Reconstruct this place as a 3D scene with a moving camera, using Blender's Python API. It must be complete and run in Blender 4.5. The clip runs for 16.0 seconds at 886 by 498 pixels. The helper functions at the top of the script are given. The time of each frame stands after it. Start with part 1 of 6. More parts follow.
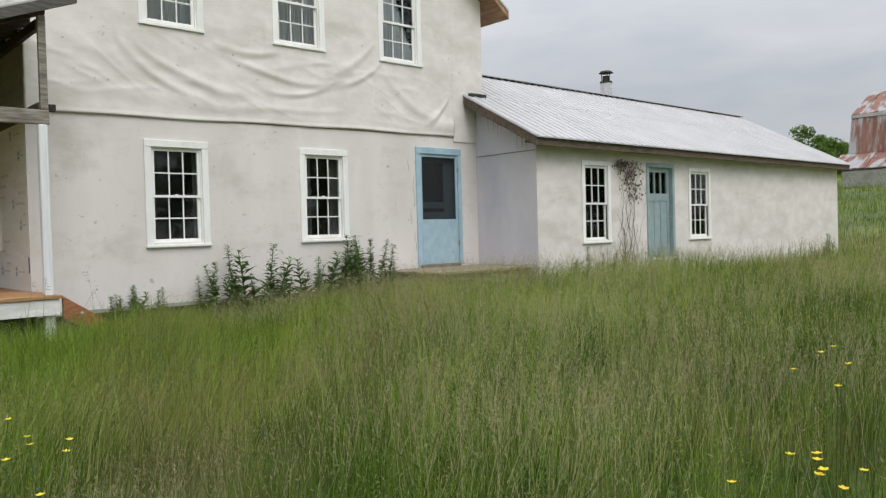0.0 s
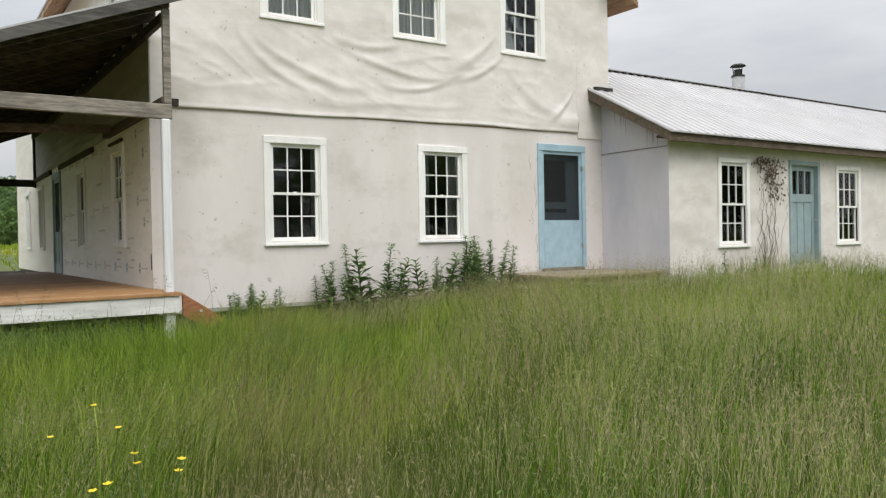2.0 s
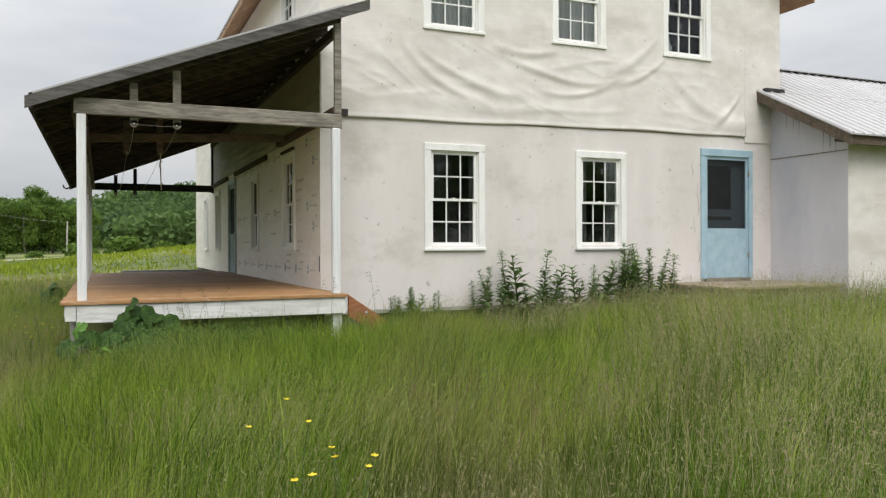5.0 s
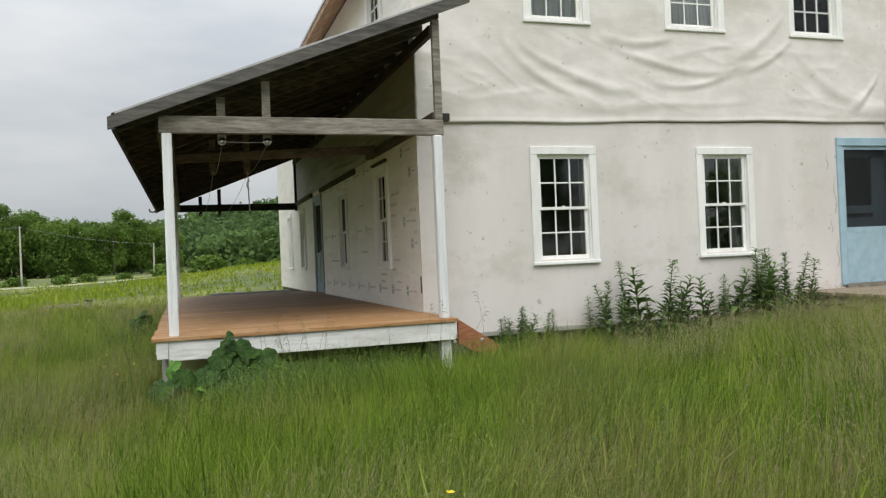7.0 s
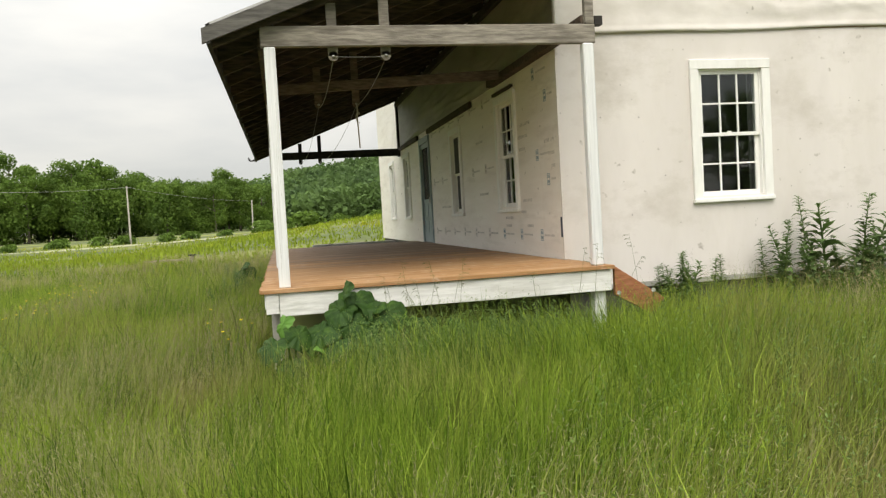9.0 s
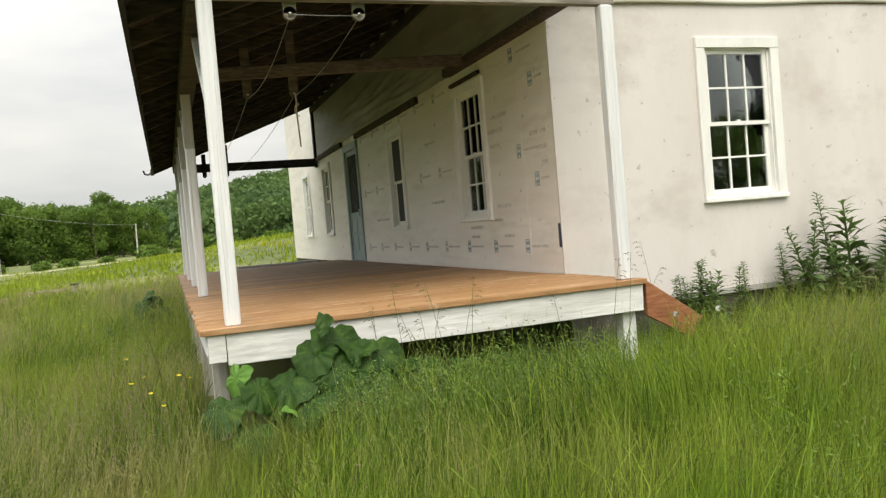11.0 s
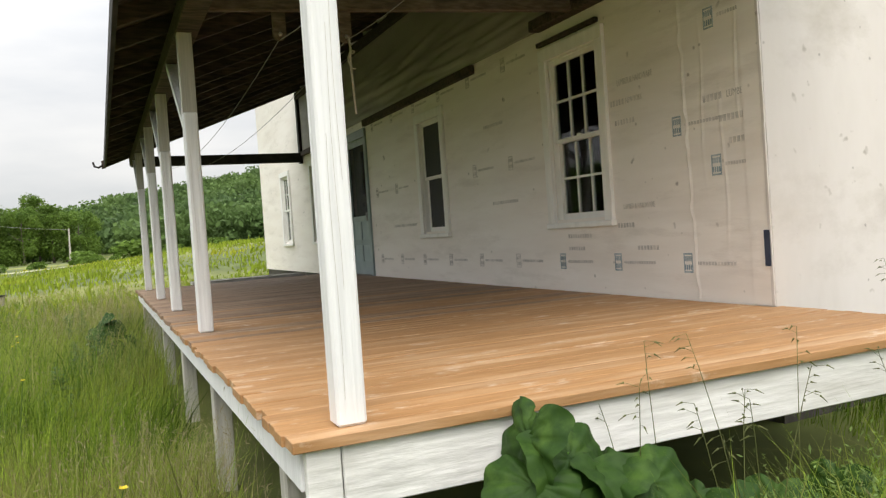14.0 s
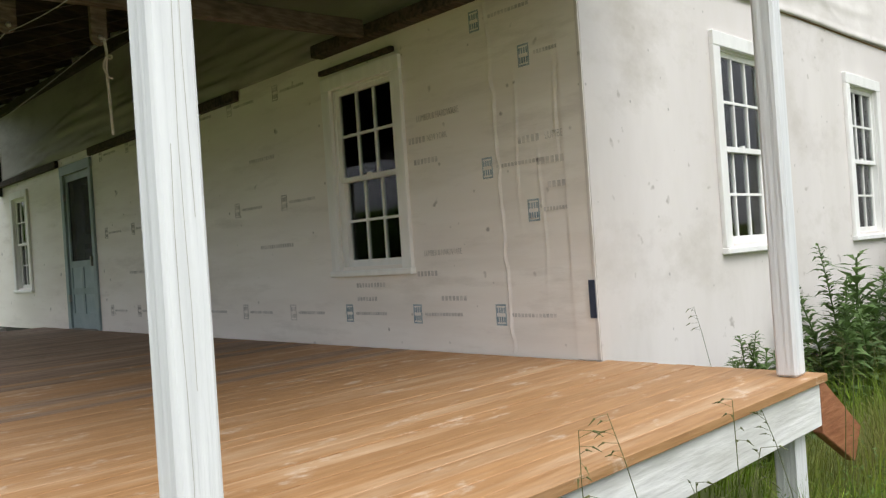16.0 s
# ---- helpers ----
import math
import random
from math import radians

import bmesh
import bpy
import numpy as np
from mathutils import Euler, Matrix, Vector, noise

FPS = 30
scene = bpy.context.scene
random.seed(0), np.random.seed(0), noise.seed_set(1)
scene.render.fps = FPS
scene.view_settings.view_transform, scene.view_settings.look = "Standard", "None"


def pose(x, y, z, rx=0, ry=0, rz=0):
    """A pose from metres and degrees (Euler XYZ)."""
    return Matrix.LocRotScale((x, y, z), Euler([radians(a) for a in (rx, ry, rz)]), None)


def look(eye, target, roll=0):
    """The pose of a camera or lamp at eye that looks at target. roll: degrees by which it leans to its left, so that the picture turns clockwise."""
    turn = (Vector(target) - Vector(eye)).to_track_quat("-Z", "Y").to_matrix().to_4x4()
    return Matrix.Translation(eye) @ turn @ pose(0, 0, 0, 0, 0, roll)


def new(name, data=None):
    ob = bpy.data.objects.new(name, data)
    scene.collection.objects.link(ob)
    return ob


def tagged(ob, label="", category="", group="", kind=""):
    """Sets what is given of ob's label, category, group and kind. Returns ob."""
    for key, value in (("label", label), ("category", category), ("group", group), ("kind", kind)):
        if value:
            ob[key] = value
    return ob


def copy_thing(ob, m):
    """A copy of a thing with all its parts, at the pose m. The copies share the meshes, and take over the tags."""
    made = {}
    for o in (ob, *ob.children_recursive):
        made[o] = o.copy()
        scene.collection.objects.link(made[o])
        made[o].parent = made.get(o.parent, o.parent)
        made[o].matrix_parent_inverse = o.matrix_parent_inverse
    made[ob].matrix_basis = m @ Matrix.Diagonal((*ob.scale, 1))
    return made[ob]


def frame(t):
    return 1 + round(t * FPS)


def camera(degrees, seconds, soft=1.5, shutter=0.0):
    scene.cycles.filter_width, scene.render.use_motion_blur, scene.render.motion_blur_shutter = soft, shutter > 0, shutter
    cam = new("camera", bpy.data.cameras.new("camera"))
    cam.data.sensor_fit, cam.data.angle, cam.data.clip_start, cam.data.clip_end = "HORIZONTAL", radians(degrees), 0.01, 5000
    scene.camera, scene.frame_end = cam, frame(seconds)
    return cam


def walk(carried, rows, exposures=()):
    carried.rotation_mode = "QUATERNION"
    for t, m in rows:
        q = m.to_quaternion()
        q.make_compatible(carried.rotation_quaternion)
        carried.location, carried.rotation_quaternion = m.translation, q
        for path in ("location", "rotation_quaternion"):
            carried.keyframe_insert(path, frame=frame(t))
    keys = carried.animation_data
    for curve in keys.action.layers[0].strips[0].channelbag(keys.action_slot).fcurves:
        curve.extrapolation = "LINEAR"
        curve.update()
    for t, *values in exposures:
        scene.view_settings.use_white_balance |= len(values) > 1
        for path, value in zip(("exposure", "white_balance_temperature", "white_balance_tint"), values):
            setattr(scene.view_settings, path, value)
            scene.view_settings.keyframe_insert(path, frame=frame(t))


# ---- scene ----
cam = camera(59.1, 16.0, soft=1.3)
PATH = [
    (0, (0.586, 1.007, 1.59), (1.924, 2.493, 1.545), -1.6),
    (0.5, (0.691, 1.251, 1.568), (1.928, 2.821, 1.521), -1.1),
    (1, (0.783, 1.489, 1.53), (1.919, 3.135, 1.494), -0.9),
    (1.5, (0.793, 1.644, 1.508), (1.931, 3.289, 1.473), -1.3),
    (2, (0.808, 1.676, 1.522), (1.934, 3.329, 1.497), -1.1),
    (2.5, (0.836, 1.655, 1.556), (1.978, 3.298, 1.544), -0.4),
    (3, (0.838, 1.645, 1.559), (1.971, 3.294, 1.552), 0.0),
    (3.5, (0.751, 1.597, 1.549), (1.804, 3.298, 1.56), -0.3),
    (4, (0.695, 1.694, 1.536), (1.582, 3.487, 1.551), -0.1),
    (4.5, (0.665, 1.683, 1.531), (1.478, 3.511, 1.529), -0.1),
    (4.7, (0.665, 1.691, 1.527), (1.476, 3.52, 1.517), -0.2),
    (6.8, (0.615, 2.649, 1.656), (1.235, 4.55, 1.708), -1.3),
    (7, (0.607, 2.796, 1.65), (1.233, 4.695, 1.667), -2.4),
    (7.5, (0.627, 3.152, 1.622), (1.175, 5.075, 1.669), -2.2),
    (8, (0.533, 3.56, 1.564), (0.878, 5.53, 1.562), -4.4),
    (8.5, (0.482, 3.931, 1.52), (0.796, 5.904, 1.426), -3.5),
    (8.7, (0.495, 4.042, 1.513), (0.846, 6.009, 1.422), -3.3),
    (10.8, (0.168, 5.799, 1.47), (0.715, 7.721, 1.381), -4.6),
    (11, (0.133, 5.949, 1.476), (0.796, 7.835, 1.415), -4.8),
    (11.5, (0.084, 6.43, 1.42), (0.839, 8.281, 1.37), -4.8),
    (12, (0.026, 6.855, 1.46), (0.738, 8.724, 1.434), -3.6),
    (12.5, (-0.036, 7.271, 1.508), (0.662, 9.145, 1.512), -2.8),
    (13, (-0.06, 7.712, 1.491), (0.608, 9.597, 1.511), -1.7),
    (13.5, (-0.118, 8.171, 1.486), (0.514, 10.068, 1.436), -2.2),
    (14, (-0.187, 8.613, 1.536), (0.616, 10.444, 1.489), -4.0),
    (14.5, (-0.229, 8.98, 1.508), (0.704, 10.749, 1.525), -4.4),
    (15, (-0.228, 9.205, 1.58), (0.777, 10.934, 1.639), -4.4),
    (15.5, (-0.214, 9.344, 1.595), (1.014, 10.922, 1.621), -4.0),
    (16, (-0.211, 9.482, 1.608), (1.182, 10.917, 1.62), -3.9),
]
EXPOSURES = [(0.0, -0.22, 6350, 10), (0.5, -0.12, 6400, 10), (1.0, -0.05, 6450, 10), (4.5, -0.02, 6550, 10), (7.0, -0.14, 6450, 8), (7.5, 0.0, 6550, 10), (8.0, 0.0, 6350, 4), (8.5, 0.24, 7050, 8), (11.0, 0.30, 7050, 8), (13.0, 0.41, 6900, 9), (13.5, 0.32, 6850, 10), (14.0, 0.40, 6800, 10), (15.0, 0.47, 6400, 10), (16.0, 0.24, 6350, 10)]
walk(cam, [(t, look(eye, target, roll)) for t, eye, target, roll in PATH], EXPOSURES)

# ---- light and sky ----
world = bpy.data.worlds.new("overcast_sky")
scene.world = world
world.use_nodes = True
wn, wl = world.node_tree.nodes, world.node_tree.links
wn.clear()
w_out, w_bg = wn.new("ShaderNodeOutputWorld"), wn.new("ShaderNodeBackground")
w_sky = wn.new("ShaderNodeTexSky")
w_sky.sky_type, w_sky.sun_disc = "NISHITA", False
w_sky.sun_elevation, w_sky.sun_rotation = radians(48), radians(165)
w_co, w_sep = wn.new("ShaderNodeTexCoord"), wn.new("ShaderNodeSeparateXYZ")
w_noise, w_map, w_ramp = wn.new("ShaderNodeTexNoise"), wn.new("ShaderNodeMapping"), wn.new("ShaderNodeValToRGB")
w_map.inputs["Scale"].default_value = (1.3, 1.3, 5.0)
w_noise.inputs["Scale"].default_value, w_noise.inputs["Detail"].default_value = 2.2, 6
w_ramp.color_ramp.elements[0].position, w_ramp.color_ramp.elements[0].color = 0.34, (0.70, 0.73, 0.775, 1)
w_ramp.color_ramp.elements[1].position, w_ramp.color_ramp.elements[1].color = 0.62, (0.915, 0.922, 0.935, 1)
w_grow = wn.new("ShaderNodeMapRange")
for key, value in (("From Min", 0.0), ("From Max", 1.0), ("To Min", 0.72), ("To Max", 3.6)):
    w_grow.inputs[key].default_value = value
w_mul, w_mix = wn.new("ShaderNodeMixRGB"), wn.new("ShaderNodeMixRGB")
w_mul.blend_type, w_mul.inputs[0].default_value = "MULTIPLY", 1.0
w_mix.inputs[0].default_value = 0.92
w_dim = wn.new("ShaderNodeMixRGB")
w_dim.blend_type, w_dim.inputs[0].default_value, w_dim.inputs[2].default_value = "MULTIPLY", 1.0, (0.1, 0.1, 0.1, 1)
wl.new(w_co.outputs["Generated"], w_map.inputs["Vector"])
wl.new(w_map.outputs[0], w_noise.inputs["Vector"])
wl.new(w_noise.outputs["Fac"], w_ramp.inputs[0])
wl.new(w_co.outputs["Generated"], w_sep.inputs[0])
w_pow = wn.new("ShaderNodeMath")
w_pow.operation, w_pow.inputs[1].default_value, w_pow.use_clamp = "POWER", 1.7, True
w_top = wn.new("ShaderNodeMath")
w_top.operation, w_top.inputs[1].default_value = "MAXIMUM", 0.0
wl.new(w_sep.outputs["Z"], w_top.inputs[0])
wl.new(w_top.outputs[0], w_pow.inputs[0])
wl.new(w_pow.outputs[0], w_grow.inputs["Value"])
wl.new(w_ramp.outputs[0], w_mul.inputs[1])
wl.new(w_grow.outputs[0], w_mul.inputs[2])
wl.new(w_sky.outputs[0], w_dim.inputs[1])
wl.new(w_dim.outputs[0], w_mix.inputs[1])
wl.new(w_mul.outputs[0], w_mix.inputs[2])
wl.new(w_mix.outputs[0], w_bg.inputs["Color"])
wl.new(w_bg.outputs[0], w_out.inputs["Surface"])
w_bg.inputs["Strength"].default_value = 1.0

sun = new("sun", bpy.data.lights.new("sun", "SUN"))
sun.data.energy, sun.data.angle, sun.data.color = 1.5, radians(35), (1.0, 0.96, 0.9)
sun.matrix_world = look((-6, -20, 26), (0, 0, 0))


# ---- materials ----
def surf(name, c1, c2, scale=8.0, rough=0.8, bump=0.15, stretch=(1, 1, 1), metal=0.0, c3=None, big=0.6, lo=0.35, hi=0.65, vary=0.0,
         island=0.0, blo=0.5, bhi=0.72, spots=None, spec=0.5, fine=4.0, specks=None, smear=None):
    """A surface of two tints in fine grain, a third in larger stains, with relief, and variation from piece to piece."""
    m = bpy.data.materials.new(name)
    m.use_nodes = True
    n, l = m.node_tree.nodes, m.node_tree.links
    b = n["Principled BSDF"]
    b.inputs["Roughness"].default_value, b.inputs["Metallic"].default_value = rough, metal
    b.inputs["Specular IOR Level"].default_value = spec
    co, mp = n.new("ShaderNodeTexCoord"), n.new("ShaderNodeMapping")
    mp.inputs["Scale"].default_value = stretch
    l.new(co.outputs["Object"], mp.inputs["Vector"])
    info = n.new("ShaderNodeObjectInfo")
    off = n.new("ShaderNodeVectorMath")
    off.operation = "SCALE"
    off.inputs[0].default_value = (13.0, 7.0, 5.0)
    l.new(info.outputs["Random"], off.inputs["Scale"])
    if vary:
        l.new(off.outputs[0], mp.inputs["Location"])
    t1 = n.new("ShaderNodeTexNoise")
    t1.inputs["Scale"].default_value, t1.inputs["Detail"].default_value = scale, fine
    l.new(mp.outputs[0], t1.inputs["Vector"])
    r1 = n.new("ShaderNodeValToRGB")
    r1.color_ramp.elements[0].position, r1.color_ramp.elements[1].position = lo, hi
    r1.color_ramp.elements[0].color, r1.color_ramp.elements[1].color = (*c1, 1), (*c2, 1)
    l.new(t1.outputs["Fac"], r1.inputs[0])
    col = r1.outputs[0]
    if c3:
        t2 = n.new("ShaderNodeTexNoise")
        t2.inputs["Scale"].default_value, t2.inputs["Detail"].default_value, t2.inputs["Roughness"].default_value = big, 5, 0.62
        l.new(mp.outputs[0], t2.inputs["Vector"])
        r2 = n.new("ShaderNodeValToRGB")
        r2.color_ramp.elements[0].position, r2.color_ramp.elements[1].position = blo, bhi
        l.new(t2.outputs["Fac"], r2.inputs[0])
        mx = n.new("ShaderNodeMixRGB")
        mx.inputs[2].default_value = (*c3, 1)
        l.new(r2.outputs[0], mx.inputs[0])
        l.new(col, mx.inputs[1])
        col = mx.outputs[0]
    if spots:
        size, level, tint = spots
        t3 = n.new("ShaderNodeTexNoise")
        t3.inputs["Scale"].default_value, t3.inputs["Detail"].default_value = size, 2
        l.new(co.outputs["Object"], t3.inputs["Vector"])
        r3 = n.new("ShaderNodeValToRGB")
        r3.color_ramp.elements[0].position, r3.color_ramp.elements[1].position = level, level + 0.07
        l.new(t3.outputs["Fac"], r3.inputs[0])
        mx3 = n.new("ShaderNodeMixRGB")
        mx3.inputs[2].default_value = (*tint, 1)
        l.new(r3.outputs[0], mx3.inputs[0])
        l.new(col, mx3.inputs[1])
        col = mx3.outputs[0]
    if smear:
        scale3, level, tint = smear
        m4 = n.new("ShaderNodeMapping")
        m4.inputs["Scale"].default_value = scale3
        l.new(co.outputs["Object"], m4.inputs["Vector"])
        t4 = n.new("ShaderNodeTexNoise")
        t4.inputs["Scale"].default_value, t4.inputs["Detail"].default_value, t4.inputs["Roughness"].default_value = 1.0, 7, 0.68
        l.new(m4.outputs[0], t4.inputs["Vector"])
        r4 = n.new("ShaderNodeValToRGB")
        r4.color_ramp.elements[0].position, r4.color_ramp.elements[1].position = level, level + 0.22
        l.new(t4.outputs["Fac"], r4.inputs[0])
        mx4 = n.new("ShaderNodeMixRGB")
        mx4.inputs[2].default_value = (*tint, 1)
        l.new(r4.outputs[0], mx4.inputs[0])
        l.new(col, mx4.inputs[1])
        col = mx4.outputs[0]
    if specks:
        size, reach, tint = specks
        t5, r5, mx5 = n.new("ShaderNodeTexVoronoi"), n.new("ShaderNodeValToRGB"), n.new("ShaderNodeMixRGB")
        t6, add = n.new("ShaderNodeTexNoise"), n.new("ShaderNodeMath")
        t5.inputs["Scale"].default_value, t6.inputs["Scale"].default_value = size, size * 2.3
        l.new(co.outputs["Object"], t5.inputs["Vector"])
        l.new(co.outputs["Object"], t6.inputs["Vector"])
        add.operation, add.inputs[1].default_value = "MULTIPLY_ADD", 0.30
        l.new(t6.outputs["Fac"], add.inputs[0])
        l.new(t5.outputs["Distance"], add.inputs[2])
        r5.color_ramp.elements[0].position, r5.color_ramp.elements[1].position = reach, reach + 0.06
        r5.color_ramp.elements[0].color, r5.color_ramp.elements[1].color = (0.75, 0.75, 0.75, 1), (0, 0, 0, 1)
        l.new(add.outputs[0], r5.inputs[0])
        mx5.inputs[2].default_value = (*tint, 1)
        l.new(r5.outputs[0], mx5.inputs[0])
        l.new(col, mx5.inputs[1])
        col = mx5.outputs[0]
    for amount, source in ((vary, info.outputs["Random"]), (island, None)):
        if amount:
            if source is None:
                source = n.new("ShaderNodeNewGeometry").outputs["Random Per Island"]
            hs, mr = n.new("ShaderNodeHueSaturation"), n.new("ShaderNodeMapRange")
            mr.inputs["To Min"].default_value, mr.inputs["To Max"].default_value = 1 - amount, 1 + amount
            l.new(source, mr.inputs["Value"])
            l.new(mr.outputs[0], hs.inputs["Value"])
            l.new(col, hs.inputs["Color"])
            col = hs.outputs[0]
    l.new(col, b.inputs["Base Color"])
    if bump:
        bp = n.new("ShaderNodeBump")
        bp.inputs["Strength"].default_value, bp.inputs["Distance"].default_value = bump, 0.02
        l.new(t1.outputs["Fac"], bp.inputs["Height"])
        l.new(bp.outputs[0], b.inputs["Normal"])
    return m


def leafy(name, c1, c2, c3=None, scale=0.5, island=0.35, shine=0.4, through_light=0.35, blo=0.45, bhi=0.65, big=0.35, smear=None, lo=0.3, hi=0.7):
    """Green growth: tints by patch and by blade, with some light passing through."""
    m = surf(name, c1, c2, scale, 0.6, 0.0, c3=c3, big=big, island=island, lo=lo, hi=hi, blo=blo, bhi=bhi, spec=shine, smear=smear)
    n, l = m.node_tree.nodes, m.node_tree.links
    b, out = n["Principled BSDF"], n["Material Output"]
    tr, mix = n.new("ShaderNodeBsdfTranslucent"), n.new("ShaderNodeMixShader")
    mix.inputs[0].default_value = through_light
    l.new(b.inputs["Base Color"].links[0].from_socket, tr.inputs["Color"])
    l.new(b.outputs[0], mix.inputs[1])
    l.new(tr.outputs[0], mix.inputs[2])
    l.new(mix.outputs[0], out.inputs["Surface"])
    return m


def pane_glass():
    m = bpy.data.materials.new("window_glass")
    m.use_nodes = True
    n, l = m.node_tree.nodes, m.node_tree.links
    n.remove(n["Principled BSDF"])
    clear, gloss, mix, fr = n.new("ShaderNodeBsdfTransparent"), n.new("ShaderNodeBsdfGlossy"), n.new("ShaderNodeMixShader"), n.new("ShaderNodeFresnel")
    clear.inputs["Color"].default_value = (0.86, 0.9, 0.88, 1)
    gloss.inputs["Roughness"].default_value = 0.01
    fr.inputs["IOR"].default_value = 1.5
    co, nz, bp = n.new("ShaderNodeTexCoord"), n.new("ShaderNodeTexNoise"), n.new("ShaderNodeBump")
    nz.inputs["Scale"].default_value = 3.0
    bp.inputs["Strength"].default_value, bp.inputs["Distance"].default_value = 0.06, 0.02
    l.new(co.outputs["Object"], nz.inputs["Vector"])
    l.new(nz.outputs["Fac"], bp.inputs["Height"])
    l.new(bp.outputs[0], gloss.inputs["Normal"])
    l.new(fr.outputs[0], mix.inputs[0])
    l.new(clear.outputs[0], mix.inputs[1])
    l.new(gloss.outputs[0], mix.inputs[2])
    l.new(mix.outputs[0], n["Material Output"].inputs["Surface"])
    return m


M_WRAP = surf("white_house_wrap", (0.70, 0.655, 0.62), (0.79, 0.745, 0.71), 3.0, 0.55, 0.25, (1, 1, 1.6), c3=(0.54, 0.495, 0.44), big=0.9, blo=0.5, bhi=0.9, spots=(9.0, 0.72, (0.46, 0.42, 0.38)), specks=(4.0, 0.15, (0.34, 0.31, 0.28)), smear=((0.7, 0.7, 2.2), 0.54, (0.58, 0.535, 0.48)))
M_BOARD = surf("white_foam_board", (0.70, 0.655, 0.63), (0.79, 0.745, 0.72), 2.2, 0.6, 0.12, (1, 1, 0.35), c3=(0.52, 0.475, 0.425), big=1.1, blo=0.5, bhi=0.9, spots=(8.5, 0.70, (0.46, 0.42, 0.38)), specks=(6.5, 0.155, (0.30, 0.275, 0.25)), smear=((0.9, 0.9, 1.5), 0.53, (0.57, 0.525, 0.48)))
M_PORCHWALL = surf("printed_foil_wrap", (0.85, 0.80, 0.745), (0.90, 0.86, 0.81), 2.0, 0.5, 0.2, (0.4, 0.4, 2.6), c3=(0.77, 0.72, 0.66), big=1.6, blo=0.5, bhi=0.85, spots=(8.0, 0.72, (0.36, 0.335, 0.31)), specks=(6.0, 0.16, (0.30, 0.275, 0.25)), smear=((1.1, 1.1, 6.0), 0.53, (0.70, 0.655, 0.60)))
# the grey carries the porch roof's shade on the upper wall
M_SHADEWRAP = surf("porch_shade_wrap", (0.32, 0.305, 0.265), (0.44, 0.42, 0.375), 2.4, 0.6, 0.2, (0.6, 0.5, 1.6), c3=(0.22, 0.205, 0.17), big=1.2, blo=0.45, bhi=0.8, smear=((0.8, 0.8, 3.0), 0.50, (0.25, 0.235, 0.20)))
# darker lilac tone paints in the weaker light on the west-facing return
M_LILAC = surf("lilac_shade_side_sheathing", (0.54, 0.53, 0.56), (0.62, 0.60, 0.63), 1.5, 0.55, 0.1, (1, 1, 0.5), c3=(0.46, 0.47, 0.53), big=0.8)
M_TRIM = surf("white_painted_wood", (0.84, 0.835, 0.81), (0.90, 0.895, 0.87), 14, 0.5, 0.12, (1, 1, 0.25), c3=(0.62, 0.60, 0.55), big=2.0, blo=0.58, bhi=0.8, vary=0.04)
M_SKIRT = surf("dirty_white_skirt_paint", (0.70, 0.695, 0.67), (0.82, 0.815, 0.79), 10, 0.6, 0.25, (0.5, 4, 4), c3=(0.52, 0.51, 0.47), big=1.6, blo=0.52, bhi=0.75, smear=((1.2, 5, 3.5), 0.55, (0.46, 0.46, 0.43)))
M_POST = surf("white_painted_post", (0.71, 0.715, 0.725), (0.82, 0.825, 0.835), 9, 0.55, 0.5, (5, 5, 0.18), c3=(0.58, 0.57, 0.55), big=3.0, blo=0.62, bhi=0.8, vary=0.03)
M_GREYWOOD = surf("weathered_grey_wood", (0.17, 0.15, 0.125), (0.30, 0.27, 0.225), 4, 0.85, 0.4, (1.4, 9, 9), c3=(0.10, 0.085, 0.07), big=1.5, vary=0.12)
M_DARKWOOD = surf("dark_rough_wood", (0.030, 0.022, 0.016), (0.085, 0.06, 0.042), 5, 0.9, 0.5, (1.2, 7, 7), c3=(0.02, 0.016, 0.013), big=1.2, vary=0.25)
# greyer than the white posts: upper posts, deck legs and cracks
M_POSTTOP = surf("grey_post", (0.40, 0.385, 0.34), (0.52, 0.50, 0.45), 9, 0.7, 0.4, (5, 5, 0.2), vary=0.05)
M_RAKE = surf("weathered_rake_board", (0.075, 0.07, 0.063), (0.13, 0.122, 0.11), 4, 0.85, 0.3, (1.4, 9, 9), c3=(0.05, 0.046, 0.042), big=1.2)
M_OLDWOOD = surf("old_brown_wood", (0.085, 0.062, 0.042), (0.16, 0.12, 0.085), 7, 0.85, 0.5, (1.5, 7, 7), c3=(0.05, 0.04, 0.03), big=1.5, vary=0.12)
M_BLACKWOOD = surf("black_stained_wood", (0.012, 0.011, 0.010), (0.035, 0.030, 0.026), 8, 0.85, 0.3)
M_DECK = surf("worn_orange_deck_stain", (0.335, 0.172, 0.066), (0.42, 0.232, 0.10), 5, 0.62, 0.25, (1.0, 9, 9), c3=(0.55, 0.37, 0.22), big=0.6, blo=0.52, bhi=0.72, vary=0.07, smear=((5.0, 9, 9), 0.585, (0.80, 0.70, 0.58)))
M_DECKGREY = surf("weathered_brown_deck", (0.20, 0.125, 0.08), (0.31, 0.205, 0.135), 5, 0.72, 0.35, (1.0, 9, 9), c3=(0.42, 0.31, 0.21), big=1.0, vary=0.16, smear=((0.9, 16, 16), 0.60, (0.13, 0.09, 0.06)))
M_BROWN = surf("red_brown_stained_board", (0.26, 0.095, 0.04), (0.36, 0.15, 0.07), 6, 0.6, 0.3, (1.5, 8, 8), c3=(0.20, 0.07, 0.03), big=2)
